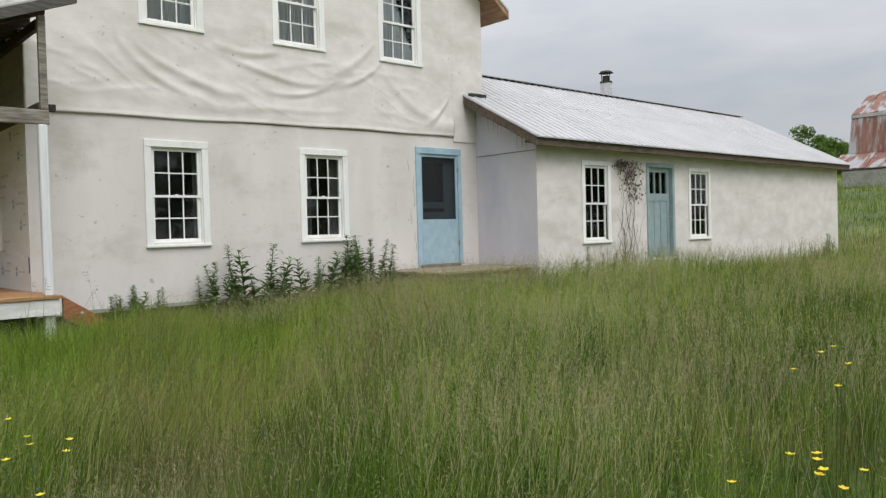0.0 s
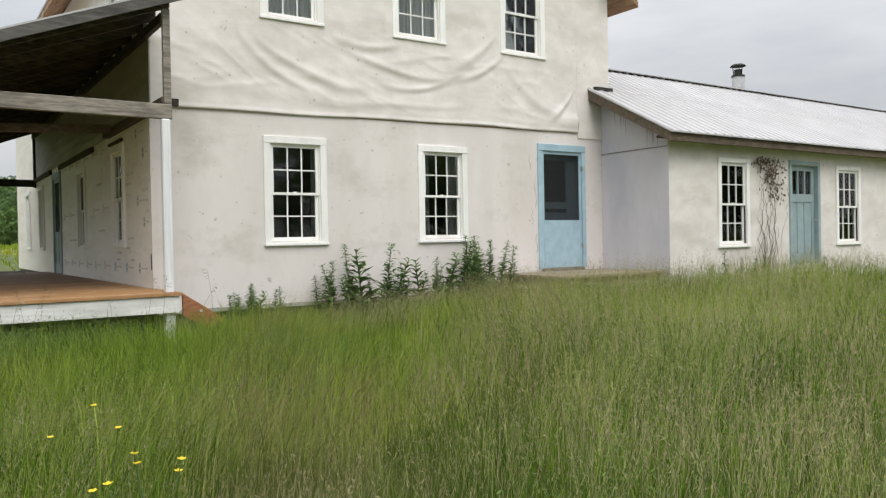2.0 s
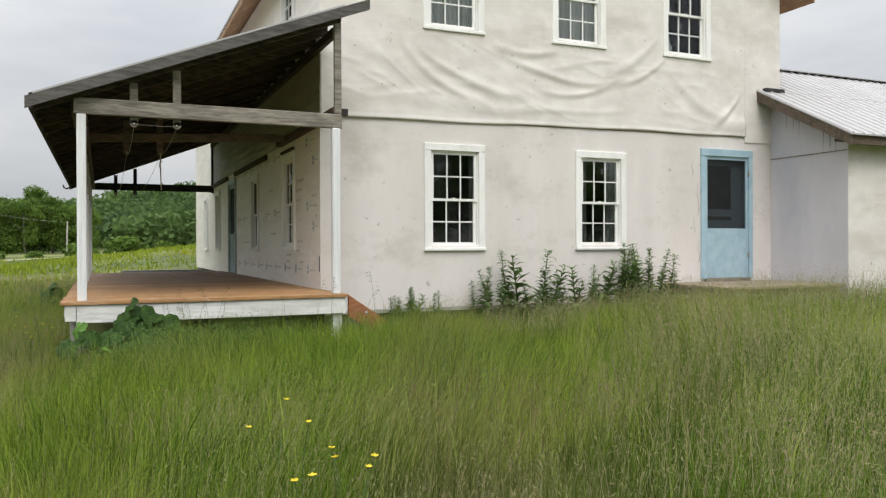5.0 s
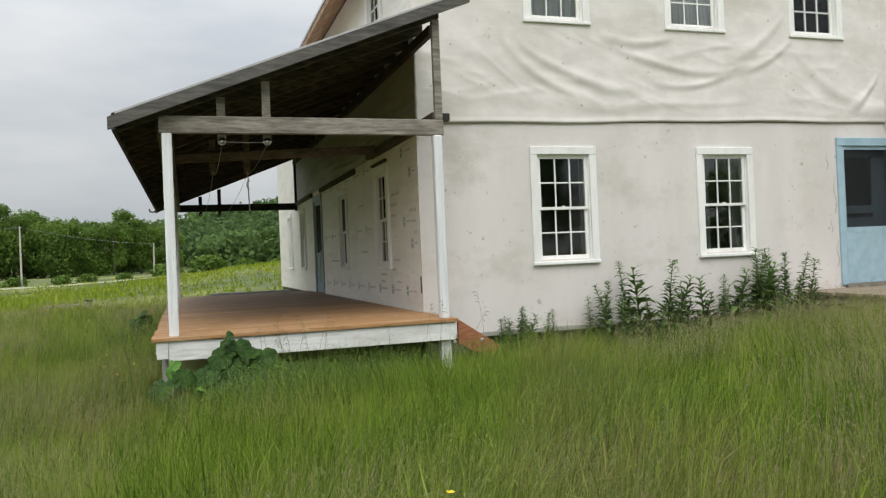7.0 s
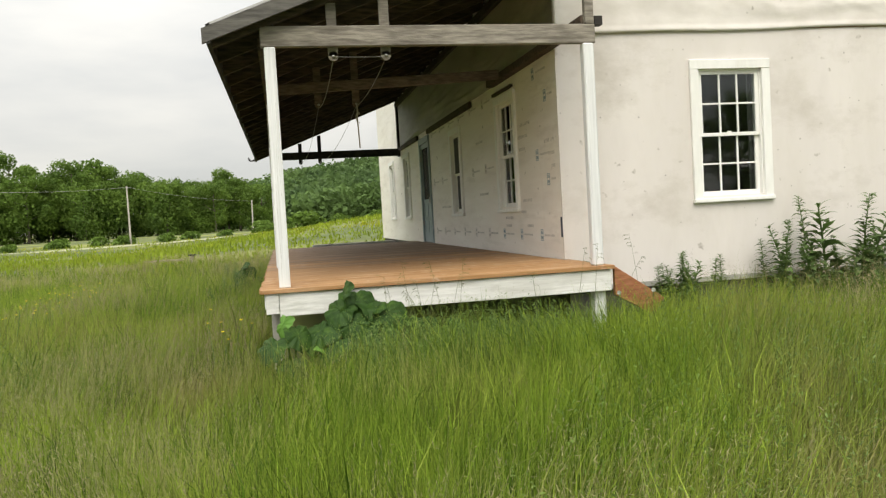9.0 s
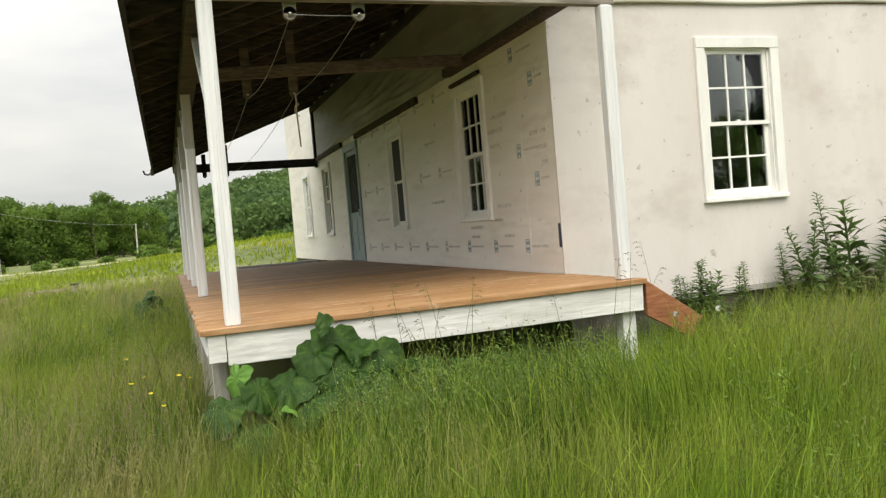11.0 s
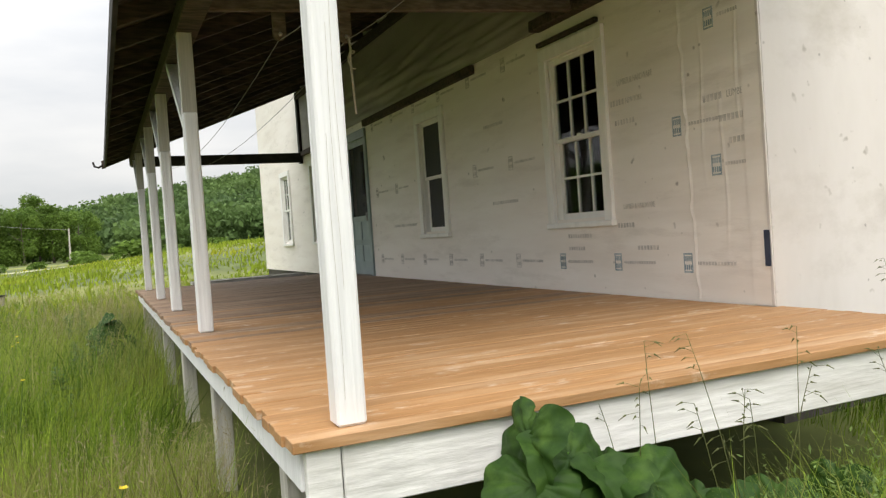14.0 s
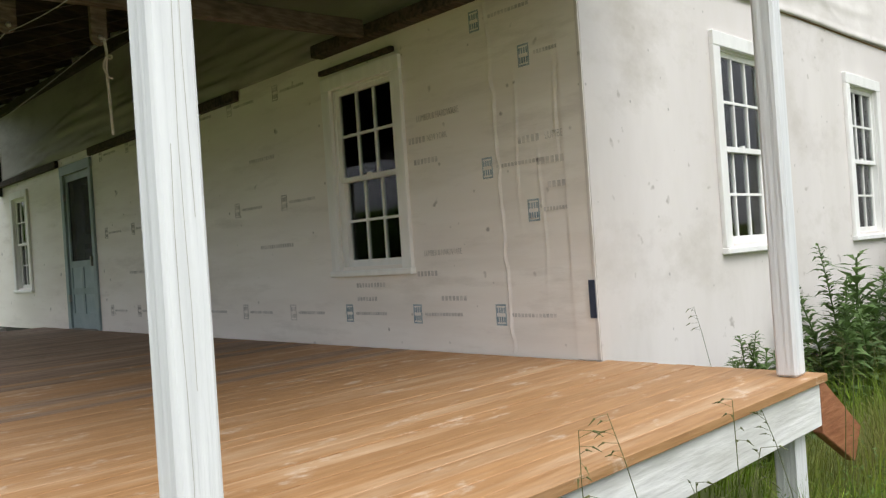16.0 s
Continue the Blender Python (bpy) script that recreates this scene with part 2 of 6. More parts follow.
M_SOFFIT = surf("brown_plywood_soffit", (0.22, 0.115, 0.055), (0.34, 0.19, 0.10), 4, 0.7, 0.2, (5, 1, 1), c3=(0.44, 0.30, 0.18), big=1.5)
M_BLUE = surf("pale_blue_paint", (0.34, 0.49, 0.58), (0.42, 0.57, 0.65), 6, 0.45, 0.08, c3=(0.30, 0.44, 0.54), big=1.0, vary=0.04)
M_TEAL = surf("blue_grey_paint", (0.27, 0.36, 0.375), (0.35, 0.435, 0.445), 6, 0.5, 0.12, c3=(0.21, 0.28, 0.295), big=1.5, vary=0.05)
M_METAL = surf("white_painted_roof_metal", (0.40, 0.392, 0.398), (0.46, 0.45, 0.457), 1.2, 0.6, 0.03, c3=(0.42, 0.415, 0.415), big=0.4)
M_GREYMETAL = surf("grey_roof_edge_metal", (0.030, 0.029, 0.027), (0.052, 0.05, 0.047), 4, 0.8, 0.1, spec=0.2)
M_FLUE = surf("galvanised_flue", (0.48, 0.48, 0.49), (0.60, 0.60, 0.61), 6, 0.42, 0.05, metal=0.45)
M_RUST = surf("rusty_corrugated_metal", (0.12, 0.05, 0.034), (0.19, 0.09, 0.06), 2.0, 0.75, 0.2, (1, 2.2, 0.16), c3=(0.27, 0.265, 0.27), big=0.8, blo=0.47, bhi=0.56, island=0.2)
M_SCREEN = surf("dark_insect_screen", (0.030, 0.032, 0.034), (0.045, 0.047, 0.050), 60, 0.7, 0.1)
M_ROOM = surf("plaster_toned_dim", (0.10, 0.095, 0.09), (0.13, 0.125, 0.12), 2, 0.9, 0.05)
M_CURTAIN = surf("grey_curtain_cloth", (0.20, 0.20, 0.205), (0.30, 0.30, 0.305), 3, 0.9, 0.3, (14, 14, 0.4))
M_PALECURTAIN = surf("pale_blind_cloth", (0.62, 0.62, 0.62), (0.72, 0.72, 0.72), 3, 0.9, 0.2, (10, 10, 0.4))
M_CONCRETE = surf("pale_concrete", (0.36, 0.35, 0.33), (0.48, 0.47, 0.44), 6, 0.85, 0.3, c3=(0.28, 0.27, 0.25), big=1.2)
M_PLANK = surf("grey_brown_planks", (0.22, 0.175, 0.125), (0.33, 0.27, 0.2), 6, 0.8, 0.3, (1, 8, 8), vary=0.15)
M_SOIL = surf("meadow_soil_and_thatch", (0.045, 0.062, 0.013), (0.085, 0.112, 0.025), 0.9, 0.95, 0.4, c3=(0.25, 0.26, 0.045), big=0.05, blo=0.46, bhi=0.72, fine=8.0)
M_ROADDIRT = surf("pale_dirt_road", (0.24, 0.25, 0.14), (0.33, 0.33, 0.2), 1.0, 0.95, 0.2)
M_INK = surf("faded_grey_ink", (0.50, 0.48, 0.46), (0.74, 0.70, 0.66), 18, 0.7, 0.0)
M_INKBLUE = surf("faded_blue_ink", (0.24, 0.33, 0.38), (0.44, 0.50, 0.53), 18, 0.7, 0.0)
M_WIRE = surf("grey_wire", (0.25, 0.25, 0.24), (0.35, 0.35, 0.34), 20, 0.5, 0.0, metal=0.5)
M_ROPE = surf("pale_cotton_rope", (0.42, 0.38, 0.30), (0.55, 0.50, 0.42), 40, 0.9, 0.3)
M_BRASS = surf("dull_steel_hardware", (0.35, 0.34, 0.32), (0.45, 0.44, 0.42), 20, 0.35, 0.05, metal=0.9)
M_POLE = surf("pale_utility_pole", (0.38, 0.35, 0.31), (0.50, 0.46, 0.42), 3, 0.9, 0.2, (4, 4, 0.4))
M_GLASS = pane_glass()
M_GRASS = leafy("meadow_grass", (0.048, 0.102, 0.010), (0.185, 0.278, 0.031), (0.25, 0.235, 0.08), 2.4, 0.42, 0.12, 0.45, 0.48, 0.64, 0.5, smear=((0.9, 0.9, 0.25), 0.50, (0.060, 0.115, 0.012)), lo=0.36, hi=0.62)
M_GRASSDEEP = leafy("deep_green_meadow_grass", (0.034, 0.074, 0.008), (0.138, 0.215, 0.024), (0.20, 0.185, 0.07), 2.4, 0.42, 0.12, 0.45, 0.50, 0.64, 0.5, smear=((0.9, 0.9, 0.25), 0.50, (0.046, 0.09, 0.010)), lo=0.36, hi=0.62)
M_GRASSLIGHT = leafy("bright_tuft_grass", (0.19, 0.285, 0.034), (0.34, 0.435, 0.065), (0.33, 0.32, 0.12), 2.0, 0.3, 0.1, 0.45, 0.52, 0.66, 0.6, lo=0.38, hi=0.62)
M_SEED = leafy("grass_seed_heads", (0.31, 0.305, 0.135), (0.43, 0.41, 0.21), (0.33, 0.265, 0.17), 0.9, 0.3, 0.1, blo=0.42, bhi=0.6, big=0.45)
M_FIELD = leafy("yellow_green_field_grass", (0.165, 0.235, 0.024), (0.25, 0.31, 0.034), (0.40, 0.38, 0.03), 0.12, 0.3, 0.1, 0.4, big=0.06, blo=0.54, bhi=0.68)
M_WEED = leafy("dark_weed_leaves", (0.085, 0.150, 0.040), (0.145, 0.225, 0.065), (0.17, 0.25, 0.09), 5.0, 0.25)
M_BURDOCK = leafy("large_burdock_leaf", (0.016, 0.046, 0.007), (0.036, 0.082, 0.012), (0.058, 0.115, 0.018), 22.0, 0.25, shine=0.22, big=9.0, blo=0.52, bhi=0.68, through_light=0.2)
# brighter yellow-green for a few leaves and every leaf stalk
M_BURDOCKLIGHT = leafy("bright_green_leaf", (0.10, 0.24, 0.035), (0.15, 0.31, 0.05), None, 6.0, 0.15)
M_CROWN = leafy("tree_leaves", (0.098, 0.168, 0.031), (0.155, 0.238, 0.044), (0.072, 0.128, 0.03), 0.25, 0.28, 0.1, big=0.2, through_light=0.4)
M_FARWOOD = leafy("far_wood_leaves", (0.085, 0.145, 0.045), (0.125, 0.195, 0.06), (0.075, 0.125, 0.05), 0.03, 0.25, 0.1, big=0.02, through_light=0.35)
M_BARK = surf("grey_bark", (0.09, 0.075, 0.06), (0.16, 0.14, 0.115), 5, 0.95, 0.6, (3, 3, 0.6))
M_YELLOW = leafy("yellow_petals", (0.75, 0.56, 0.02), (0.85, 0.68, 0.04), None, 5, 0.1)
M_FLUFF = surf("white_dandelion_fluff", (0.65, 0.65, 0.62), (0.75, 0.75, 0.72), 30, 0.9, 0.0)
M_VINE = surf("dry_brown_vine", (0.07, 0.05, 0.035), (0.13, 0.09, 0.065), 9, 0.95, 0.2)


# ---- building helpers ----
def empty(name, label="", category="", group="", kind="", at=(0, 0, 0)):
    ob = new(name)
    ob.location = at
    ob.empty_display_size = 0.2
    return tagged(ob, label, category, group, kind)


def part(name, bm, material, parent=None, label="", bevel=0.0):
    me = bpy.data.meshes.new(name)
    if bevel:
        bmesh.ops.bevel(bm, geom=list(bm.edges), offset=bevel, segments=1, affect="EDGES", clamp_overlap=True)
    bmesh.ops.recalc_face_normals(bm, faces=list(bm.faces))
    bm.to_mesh(me)
    bm.free()
    me.materials.append(material)
    ob = new(name, me)
    if parent:
        ob.parent = parent
        if parent.parent is None:
            ob.matrix_parent_inverse = Matrix.Translation(parent.location).inverted()
    if label:
        ob["label"] = label
    return ob


def box(x0, x1, y0, y1, z0, z1, bm=None):
    bm = bm or bmesh.new()
    v = [bm.verts.new((x, y, z)) for x in (x0, x1) for y in (y0, y1) for z in (z0, z1)]
    for q in ((0, 1, 3, 2), (4, 6, 7, 5), (0, 4, 5, 1), (2, 3, 7, 6), (0, 2, 6, 4), (1, 5, 7, 3)):
        bm.faces.new([v[i] for i in q])
    return bm


def beam(a, b, w, h, bm=None, up=(0, 0, 1)):
    """A square timber from a to b, w wide and h deep."""
    bm = bm or bmesh.new()
    a, b = Vector(a), Vector(b)
    d = (b - a).normalized()
    s = d.cross(Vector(up)).normalized() if abs(d.dot(Vector(up))) < 0.99 else Vector((1, 0, 0))
    t = s.cross(d)
    v = [bm.verts.new(p + s * (i * w / 2) + t * (j * h / 2)) for p in (a, b) for i, j in ((-1, -1), (1, -1), (1, 1), (-1, 1))]
    for q in ((0, 3, 2, 1), (4, 5, 6, 7), (0, 1, 5, 4), (1, 2, 6, 5), (2, 3, 7, 6), (3, 0, 4, 7)):
        bm.faces.new([v[i] for i in q])
    return bm


def tube(points, r, bm=None, n=6, taper=1.0):
    """A round rod along points, thinning to taper."""
    bm = bm or bmesh.new()
    pts = [Vector(p) for p in points]
    rings = []
    for i, p in enumerate(pts):
        d = (pts[min(i + 1, len(pts) - 1)] - pts[max(i - 1, 0)]).normalized()
        s = d.cross(Vector((0.31, 0.17, 0.93))).normalized()
        t = s.cross(d)
        k = r * (1 + (taper - 1) * i / max(1, len(pts) - 1))
        rings.append([bm.verts.new(p + (s * math.cos(2 * math.pi * j / n) + t * math.sin(2 * math.pi * j / n)) * k) for j in range(n)])
    for a, b in zip(rings, rings[1:]):
        for j in range(n):
            bm.faces.new((a[j], a[(j + 1) % n], b[(j + 1) % n], b[j]))
    bm.faces.new(rings[0][::-1])
    bm.faces.new(rings[-1])
    return bm


def side_box(side, u0, u1, d0, d1, z0, z1, bm=None):
    """A box on a wall face: u along the wall, d outwards. side is ('S', y) or ('W', x)."""
    way, c = side
    return box(u0, u1, c - d1, c - d0, z0, z1, bm) if way == "S" else box(c - d1, c - d0, u0, u1, z0, z1, bm)


def side_point(side, u, d, z):
    way, c = side
    return Vector((u, c - d, z)) if way == "S" else Vector((c - d, u, z))


def wall(name, side, u0, u1, z0, z1, thick, holes, material, label):
    """A wall with thickness and openings through it."""
    bm = bmesh.new()
    us = sorted({u0, u1, *[h[i] for h in holes for i in (0, 1)]})
    zs = sorted({z0, z1, *[h[i] for h in holes for i in (2, 3)]})

    def solid(i, j):
        if not (0 <= i < len(us) - 1 and 0 <= j < len(zs) - 1):
            return False
        u, z = (us[i] + us[i + 1]) / 2, (zs[j] + zs[j + 1]) / 2
        return not any(a < u < b and c < z < d for a, b, c, d in holes)

    def quad(*points):
        bm.faces.new([bm.verts.new(side_point(side, *p)) for p in points])

    for i in range(len(us) - 1):
        for j in range(len(zs) - 1):
            if not solid(i, j):
                continue
            a, b, c, d = us[i], us[i + 1], zs[j], zs[j + 1]
            for k in (0, -thick):
                quad((a, k, c), (b, k, c), (b, k, d), (a, k, d))
            if not solid(i - 1, j):
                quad((a, 0, c), (a, -thick, c), (a, -thick, d), (a, 0, d))
            if not solid(i + 1, j):
                quad((b, 0, c), (b, -thick, c), (b, -thick, d), (b, 0, d))
            if not solid(i, j - 1):
                quad((a, 0, c), (b, 0, c), (b, -thick, c), (a, -thick, c))
            if not solid(i, j + 1):
                quad((a, 0, d), (b, 0, d), (b, -thick, d), (a, -thick, d))
    bmesh.ops.remove_doubles(bm, verts=list(bm.verts), dist=0.0005)
    return tagged(part(name, bm, material), label, "wall", kind="structure")


def mesh_np(name, verts, tris, material, parent=None):
    """A mesh object from arrays of points and triangles."""
    me = bpy.data.meshes.new(name)
    me.vertices.add(len(verts))
    me.vertices.foreach_set("co", np.ascontiguousarray(verts, dtype=np.float32).ravel())
    me.loops.add(tris.size)
    me.loops.foreach_set("vertex_index", np.ascontiguousarray(tris, dtype=np.int32).ravel())
    me.polygons.add(len(tris))
    me.polygons.foreach_set("loop_start", np.arange(0, tris.size, 3, dtype=np.int32))
    me.update(calc_edges=True)
    me.materials.append(material)
    ob = new(name, me)
    if parent:
        ob.parent = parent
    return ob


# ---- the ground ----
def ramp01(v, a, b):
    k = np.clip((np.asarray(v, dtype=float) - a) / (b - a), 0, 1)
    return k * k * (3 - 2 * k)


def ground_z(x, y):
    """The height of the soil: rising gently to the house, up a slope beyond the wing, and to a wooded hill far behind."""
    x, y = np.asarray(x, dtype=float), np.asarray(y, dtype=float)
    z = 0.16 + 0.36 * ramp01(x, -0.5, 10.5)
    z = z + 0.105 * np.clip(x - 26.5, 0, 45) * ramp01(y, -30, 4)
    z = z + 1.15 * ramp01(y, 24, 56) * ramp01(x, -9, 9) * (1 - 0.6 * ramp01(y, 70, 130))
    z = z + 22.0 * np.exp(-((x - 75) / 120.0) ** 2) * ramp01(y, 205, 400)
    z = z + 0.2 * ramp01(y, 90, 130) - 0.55 * ramp01(y, 30, 70) * ramp01(-x, -2, 15) * (1 - ramp01(y, 95, 120))
    z = z + 0.03 * np.sin(x * 0.9 + 0.3) * np.cos(y * 0.7) + 0.02 * np.sin(x * 2.3 + y * 1.7)
    return z


def spaced(lo, hi, near_lo, near_hi, fine_step):
    inner = np.arange(near_lo, near_hi, fine_step)
    outer_hi = near_hi + (hi - near_hi) * np.linspace(0, 1, 45) ** 2.2
    outer_lo = near_lo - (near_lo - lo) * np.linspace(0, 1, 45)[1:][::-1] ** 2.2
    return np.concatenate([outer_lo, inner, outer_hi])


def build_ground():
    xs, ys = spaced(-900, 900, -14, 32, 0.5), spaced(-500, 1400, -3, 40, 0.5)
    gx, gy = np.meshgrid(xs, ys)
    v = np.stack([gx, gy, ground_z(gx, gy)], -1).reshape(-1, 3)
    nx = len(xs)
    i = (np.arange(len(ys) - 1)[:, None] * nx + np.arange(nx - 1)[None, :]).ravel()
    tris = np.concatenate([np.stack([i, i + 1, i + nx + 1], 1), np.stack([i, i + nx + 1, i + nx], 1)])
    tagged(mesh_np("ground", v, tris, M_SOIL), "meadow ground with thatch and soil under long grass", "ground", kind="structure")


build_ground()

# ---- the main house ----
SOUTH, WEST = ("S", 11.97), ("W", 3.36)
WING, WINGWEST = ("S", 10.42), ("W", 11.40)
X1, Y1 = 11.60, 27.0
EAVE, RIDGE = 6.05, 9.1
GROUND_WINDOWS = [(4.848, 5.80), (7.37, 8.31)]
UPPER_WINDOWS = [(4.838, 5.80), (6.957, 7.93), (9.055, 10.04)]


def opening(u0, u1, z0, z1):
    return (u0 + 0.10, u1 - 0.10, z0 + 0.07, z1 - 0.10)


south_holes = [opening(a, b, 1.472, 3.003) for a, b in GROUND_WINDOWS] + [opening(a, b, 4.61, 6.14) for a, b in UPPER_WINDOWS] + [(9.93, 10.87, 0.97, 3.03)]
PORCH_WINDOWS = [(13.445, 14.355, 1.485, 2.992), (16.43, 17.25, 1.462, 2.908), (21.58, 22.40, 1.45, 2.94), (24.0, 24.85, 1.44, 2.94)]
west_holes = [opening(*w) for w in PORCH_WINDOWS] + [(19.22, 20.08, 0.96, 2.96), opening(13.42, 14.38, 4.57, 5.70)]
wall("wall_south", SOUTH, 3.36, X1, 0.64, 6.35, 0.16, south_holes, M_BOARD, "off-white sheathed house wall with faint stains")
wall("wall_west", WEST, 12.13, Y1, 0.93, EAVE, 0.16, west_holes, M_PORCHWALL, "wrinkled printed wrap on the porch side wall")
tagged(part("trim_wrap_corner", box(3.352, 3.3595, 11.974, 12.1305, 0.968, 3.75), M_PORCHWALL), "wall wrap folded up to the house corner", "trim", kind="structure")
wall("wall_east", ("W", X1), 12.13, Y1, 0.3, EAVE, 0.16, [], M_BOARD, "off-white sheathed house wall")
wall("wall_north", ("S", Y1), 3.52, X1 + 0.16, 0.3, EAVE, 0.16, [], M_BOARD, "off-white sheathed back wall")


def gable(y0, y1):
    bm = bmesh.new()
    mid = (3.36 + X1) / 2
    prof = [(3.36, 6.35 if y0 < 15 else EAVE), (X1, 6.35 if y0 < 15 else EAVE), (mid, RIDGE)]
    a = [bm.verts.new((x, y0, z)) for x, z in prof]
    b = [bm.verts.new((x, y1, z)) for x, z in prof]
    bm.faces.new(a[::-1]), bm.faces.new(b)
    for i in range(3):
        bm.faces.new((a[i], a[(i + 1) % 3], b[(i + 1) % 3], b[i]))
    return bm


tagged(part("wall_gable_south", gable(11.97, 12.12), M_WRAP), "white wrapped gable wall", "wall", kind="structure")
tagged(part("wall_gable_north", gable(Y1 - 0.15, Y1 - 0.005), M_BOARD), "off-white gable wall", "wall", kind="structure")


def house_roof():
    roof = empty("main_roof", "metal gable roof with brown plywood soffit", "roof", kind="structure", at=(7.48, 18, RIDGE))
    mid, slope = (3.36 + X1) / 2, (RIDGE - EAVE) / ((X1 - 3.36) / 2)
    for way, name in ((-1, "west"), (1, "east")):
        bm, soffit = bmesh.new(), bmesh.new()
        run = (X1 - 3.36) / 2 + 0.45
        for mesh, lift, thick in ((bm, 0.16, 0.05), (soffit, 0.03, 0.1)):
            prof = [(mid, RIDGE + lift), (mid + way * run, RIDGE + lift - run * slope), (mid + way * run, RIDGE + lift + thick - run * slope), (mid, RIDGE + lift + thick)]
            a = [mesh.verts.new((x, 11.6, z)) for x, z in prof]
            b = [mesh.verts.new((x, Y1 + 0.35, z)) for x, z in prof]
            mesh.faces.new(a), mesh.faces.new(b[::-1])
            for i in range(4):
                mesh.faces.new((a[i], b[i], b[(i + 1) % 4], a[(i + 1) % 4]))
        part("roof_sheet", bm, M_METAL, roof)
        part("soffit", soffit, M_SOFFIT, roof, "brown plywood soffit")


house_roof()
# foundation colour holds the darkness of the shaded space below the deck
M_UNDERDECK = surf("foundation_in_deck_shade", (0.06, 0.055, 0.05), (0.11, 0.10, 0.09), 5, 0.9, 0.6, c3=(0.035, 0.032, 0.03), big=1.5)
tagged(part("wall_foundation_south", box(3.40, X1, 12.0, 12.12, 0.0, 0.638), M_UNDERDECK), "foundation under the house wall, coloured dark for the shade below the deck", "wall", kind="structure")
tagged(part("wall_foundation_west", box(3.40, 3.52, 12.13, Y1, 0.0, 0.928), M_UNDERDECK), "foundation behind the deck, coloured dark for the shade there", "wall", kind="structure")
# dark rooms behind the panes, their dimness put into the surface colour
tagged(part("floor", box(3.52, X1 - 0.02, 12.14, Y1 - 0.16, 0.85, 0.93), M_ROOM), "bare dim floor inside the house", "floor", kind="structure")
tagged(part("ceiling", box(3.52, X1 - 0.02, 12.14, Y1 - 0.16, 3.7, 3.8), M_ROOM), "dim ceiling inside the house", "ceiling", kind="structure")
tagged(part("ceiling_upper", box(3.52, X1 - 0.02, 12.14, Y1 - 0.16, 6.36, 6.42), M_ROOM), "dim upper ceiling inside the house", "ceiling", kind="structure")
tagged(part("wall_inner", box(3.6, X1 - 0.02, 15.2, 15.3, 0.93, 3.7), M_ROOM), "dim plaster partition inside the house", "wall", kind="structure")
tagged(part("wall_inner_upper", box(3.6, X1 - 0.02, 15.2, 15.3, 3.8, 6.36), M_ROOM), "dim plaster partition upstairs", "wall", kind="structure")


def draped_wrap():
    """The sagging wrap over the upper storey: folds hang from the windows' corners, with a lifted hem below."""
    u0, u1, z0, z1, step = 3.35, 10.80, 3.30, 6.33, 0.028
    nu, nz = int((u1 - u0) / step), int((z1 - z0) / step)
    us, zs = np.linspace(u0, u1, nu + 1), np.linspace(z0, z1, nz + 1)
    gu, gz = np.meshgrid(us, zs)
    hem = 0.012 * np.sin(gu * 0.9 + 0.4) + 0.006 * np.sin(gu * 3.1) + 0.012 * (gu - 3.3)
    gz2 = gz + hem * (1 - ramp01(gz, z0, z0 + 0.8))
    d = np.full_like(gu, 0.014)
    rng = np.random.RandomState(5)
    low = 1 - ramp01(gz, 4.35, 4.75)
    # the main folds: ends (along, up), sag between them, height of the ridge
    folds = [(3.5, 4.5, 4.6, 4.02, 0.03, 0.012), (4.5, 4.40, 5.6, 3.66, 0.12, 0.030), (4.75, 4.35, 6.6, 3.78, 0.18, 0.034), (5.9, 4.55, 7.1, 4.52, 0.13, 0.030),
             (6.0, 4.42, 8.0, 4.10, 0.16, 0.030), (6.7, 3.86, 8.1, 4.08, 0.10, 0.026), (7.9, 4.2, 9.0, 4.95, 0.10, 0.026), (8.1, 4.1, 9.15, 4.62, 0.10, 0.028),
             (9.1, 4.40, 10.6, 3.60, 0.15, 0.026), (10.05, 3.50, 10.72, 4.15, 0.10, 0.034), (3.5, 3.64, 7.0, 3.62, 0.02, 0.012), (5.2, 3.53, 8.4, 3.62, 0.03, 0.014)]
    for a, za, b, zb, sag, rise in folds:
        k = (gu - a) / (b - a)
        line = za + (zb - za) * k - 4 * sag * k * (1 - k) + 0.015 * np.sin(gu * 4 + a)
        steep = 1 / math.hypot(1, (zb - za) / (b - a))
        away = (gz - line) * steep
        run = np.where((k > 0) & (k < 1), np.sin(math.pi * np.clip(k, 0, 1)) ** 0.7, 0)
        wide = 0.045 + 0.05 * (0.5 + 0.5 * np.sin(a * 9 + 2 * k))
        d += 0.55 * rise * run * (np.exp(-(away / wide) ** 2) - 0.45 * np.exp(-((away + 1.9 * wide) / (1.2 * wide)) ** 2))
    for n in range(60):
        cu, cz, ang = rng.uniform(u0, u1), rng.uniform(3.42, 4.75), rng.uniform(-0.7, 0.35)
        du, dz = gu - cu, gz - cz
        along, across = du * math.cos(ang) + dz * math.sin(ang), -du * math.sin(ang) + dz * math.cos(ang)
        d += rng.uniform(0.002, 0.007) * np.exp(-(across / rng.uniform(0.015, 0.05)) ** 2 - (along / rng.uniform(0.15, 0.6)) ** 2) * low
    for n in range(16):
        cu, cz, ang = rng.uniform(u0, u1), rng.uniform(4.7, 6.2), rng.uniform(1.1, 1.9)
        du, dz = gu - cu, gz - cz
        along, across = du * math.cos(ang) + dz * math.sin(ang), -du * math.sin(ang) + dz * math.cos(ang)
        d += rng.uniform(0.002, 0.005) * np.exp(-(across / 0.04) ** 2 - (along / 0.45) ** 2)
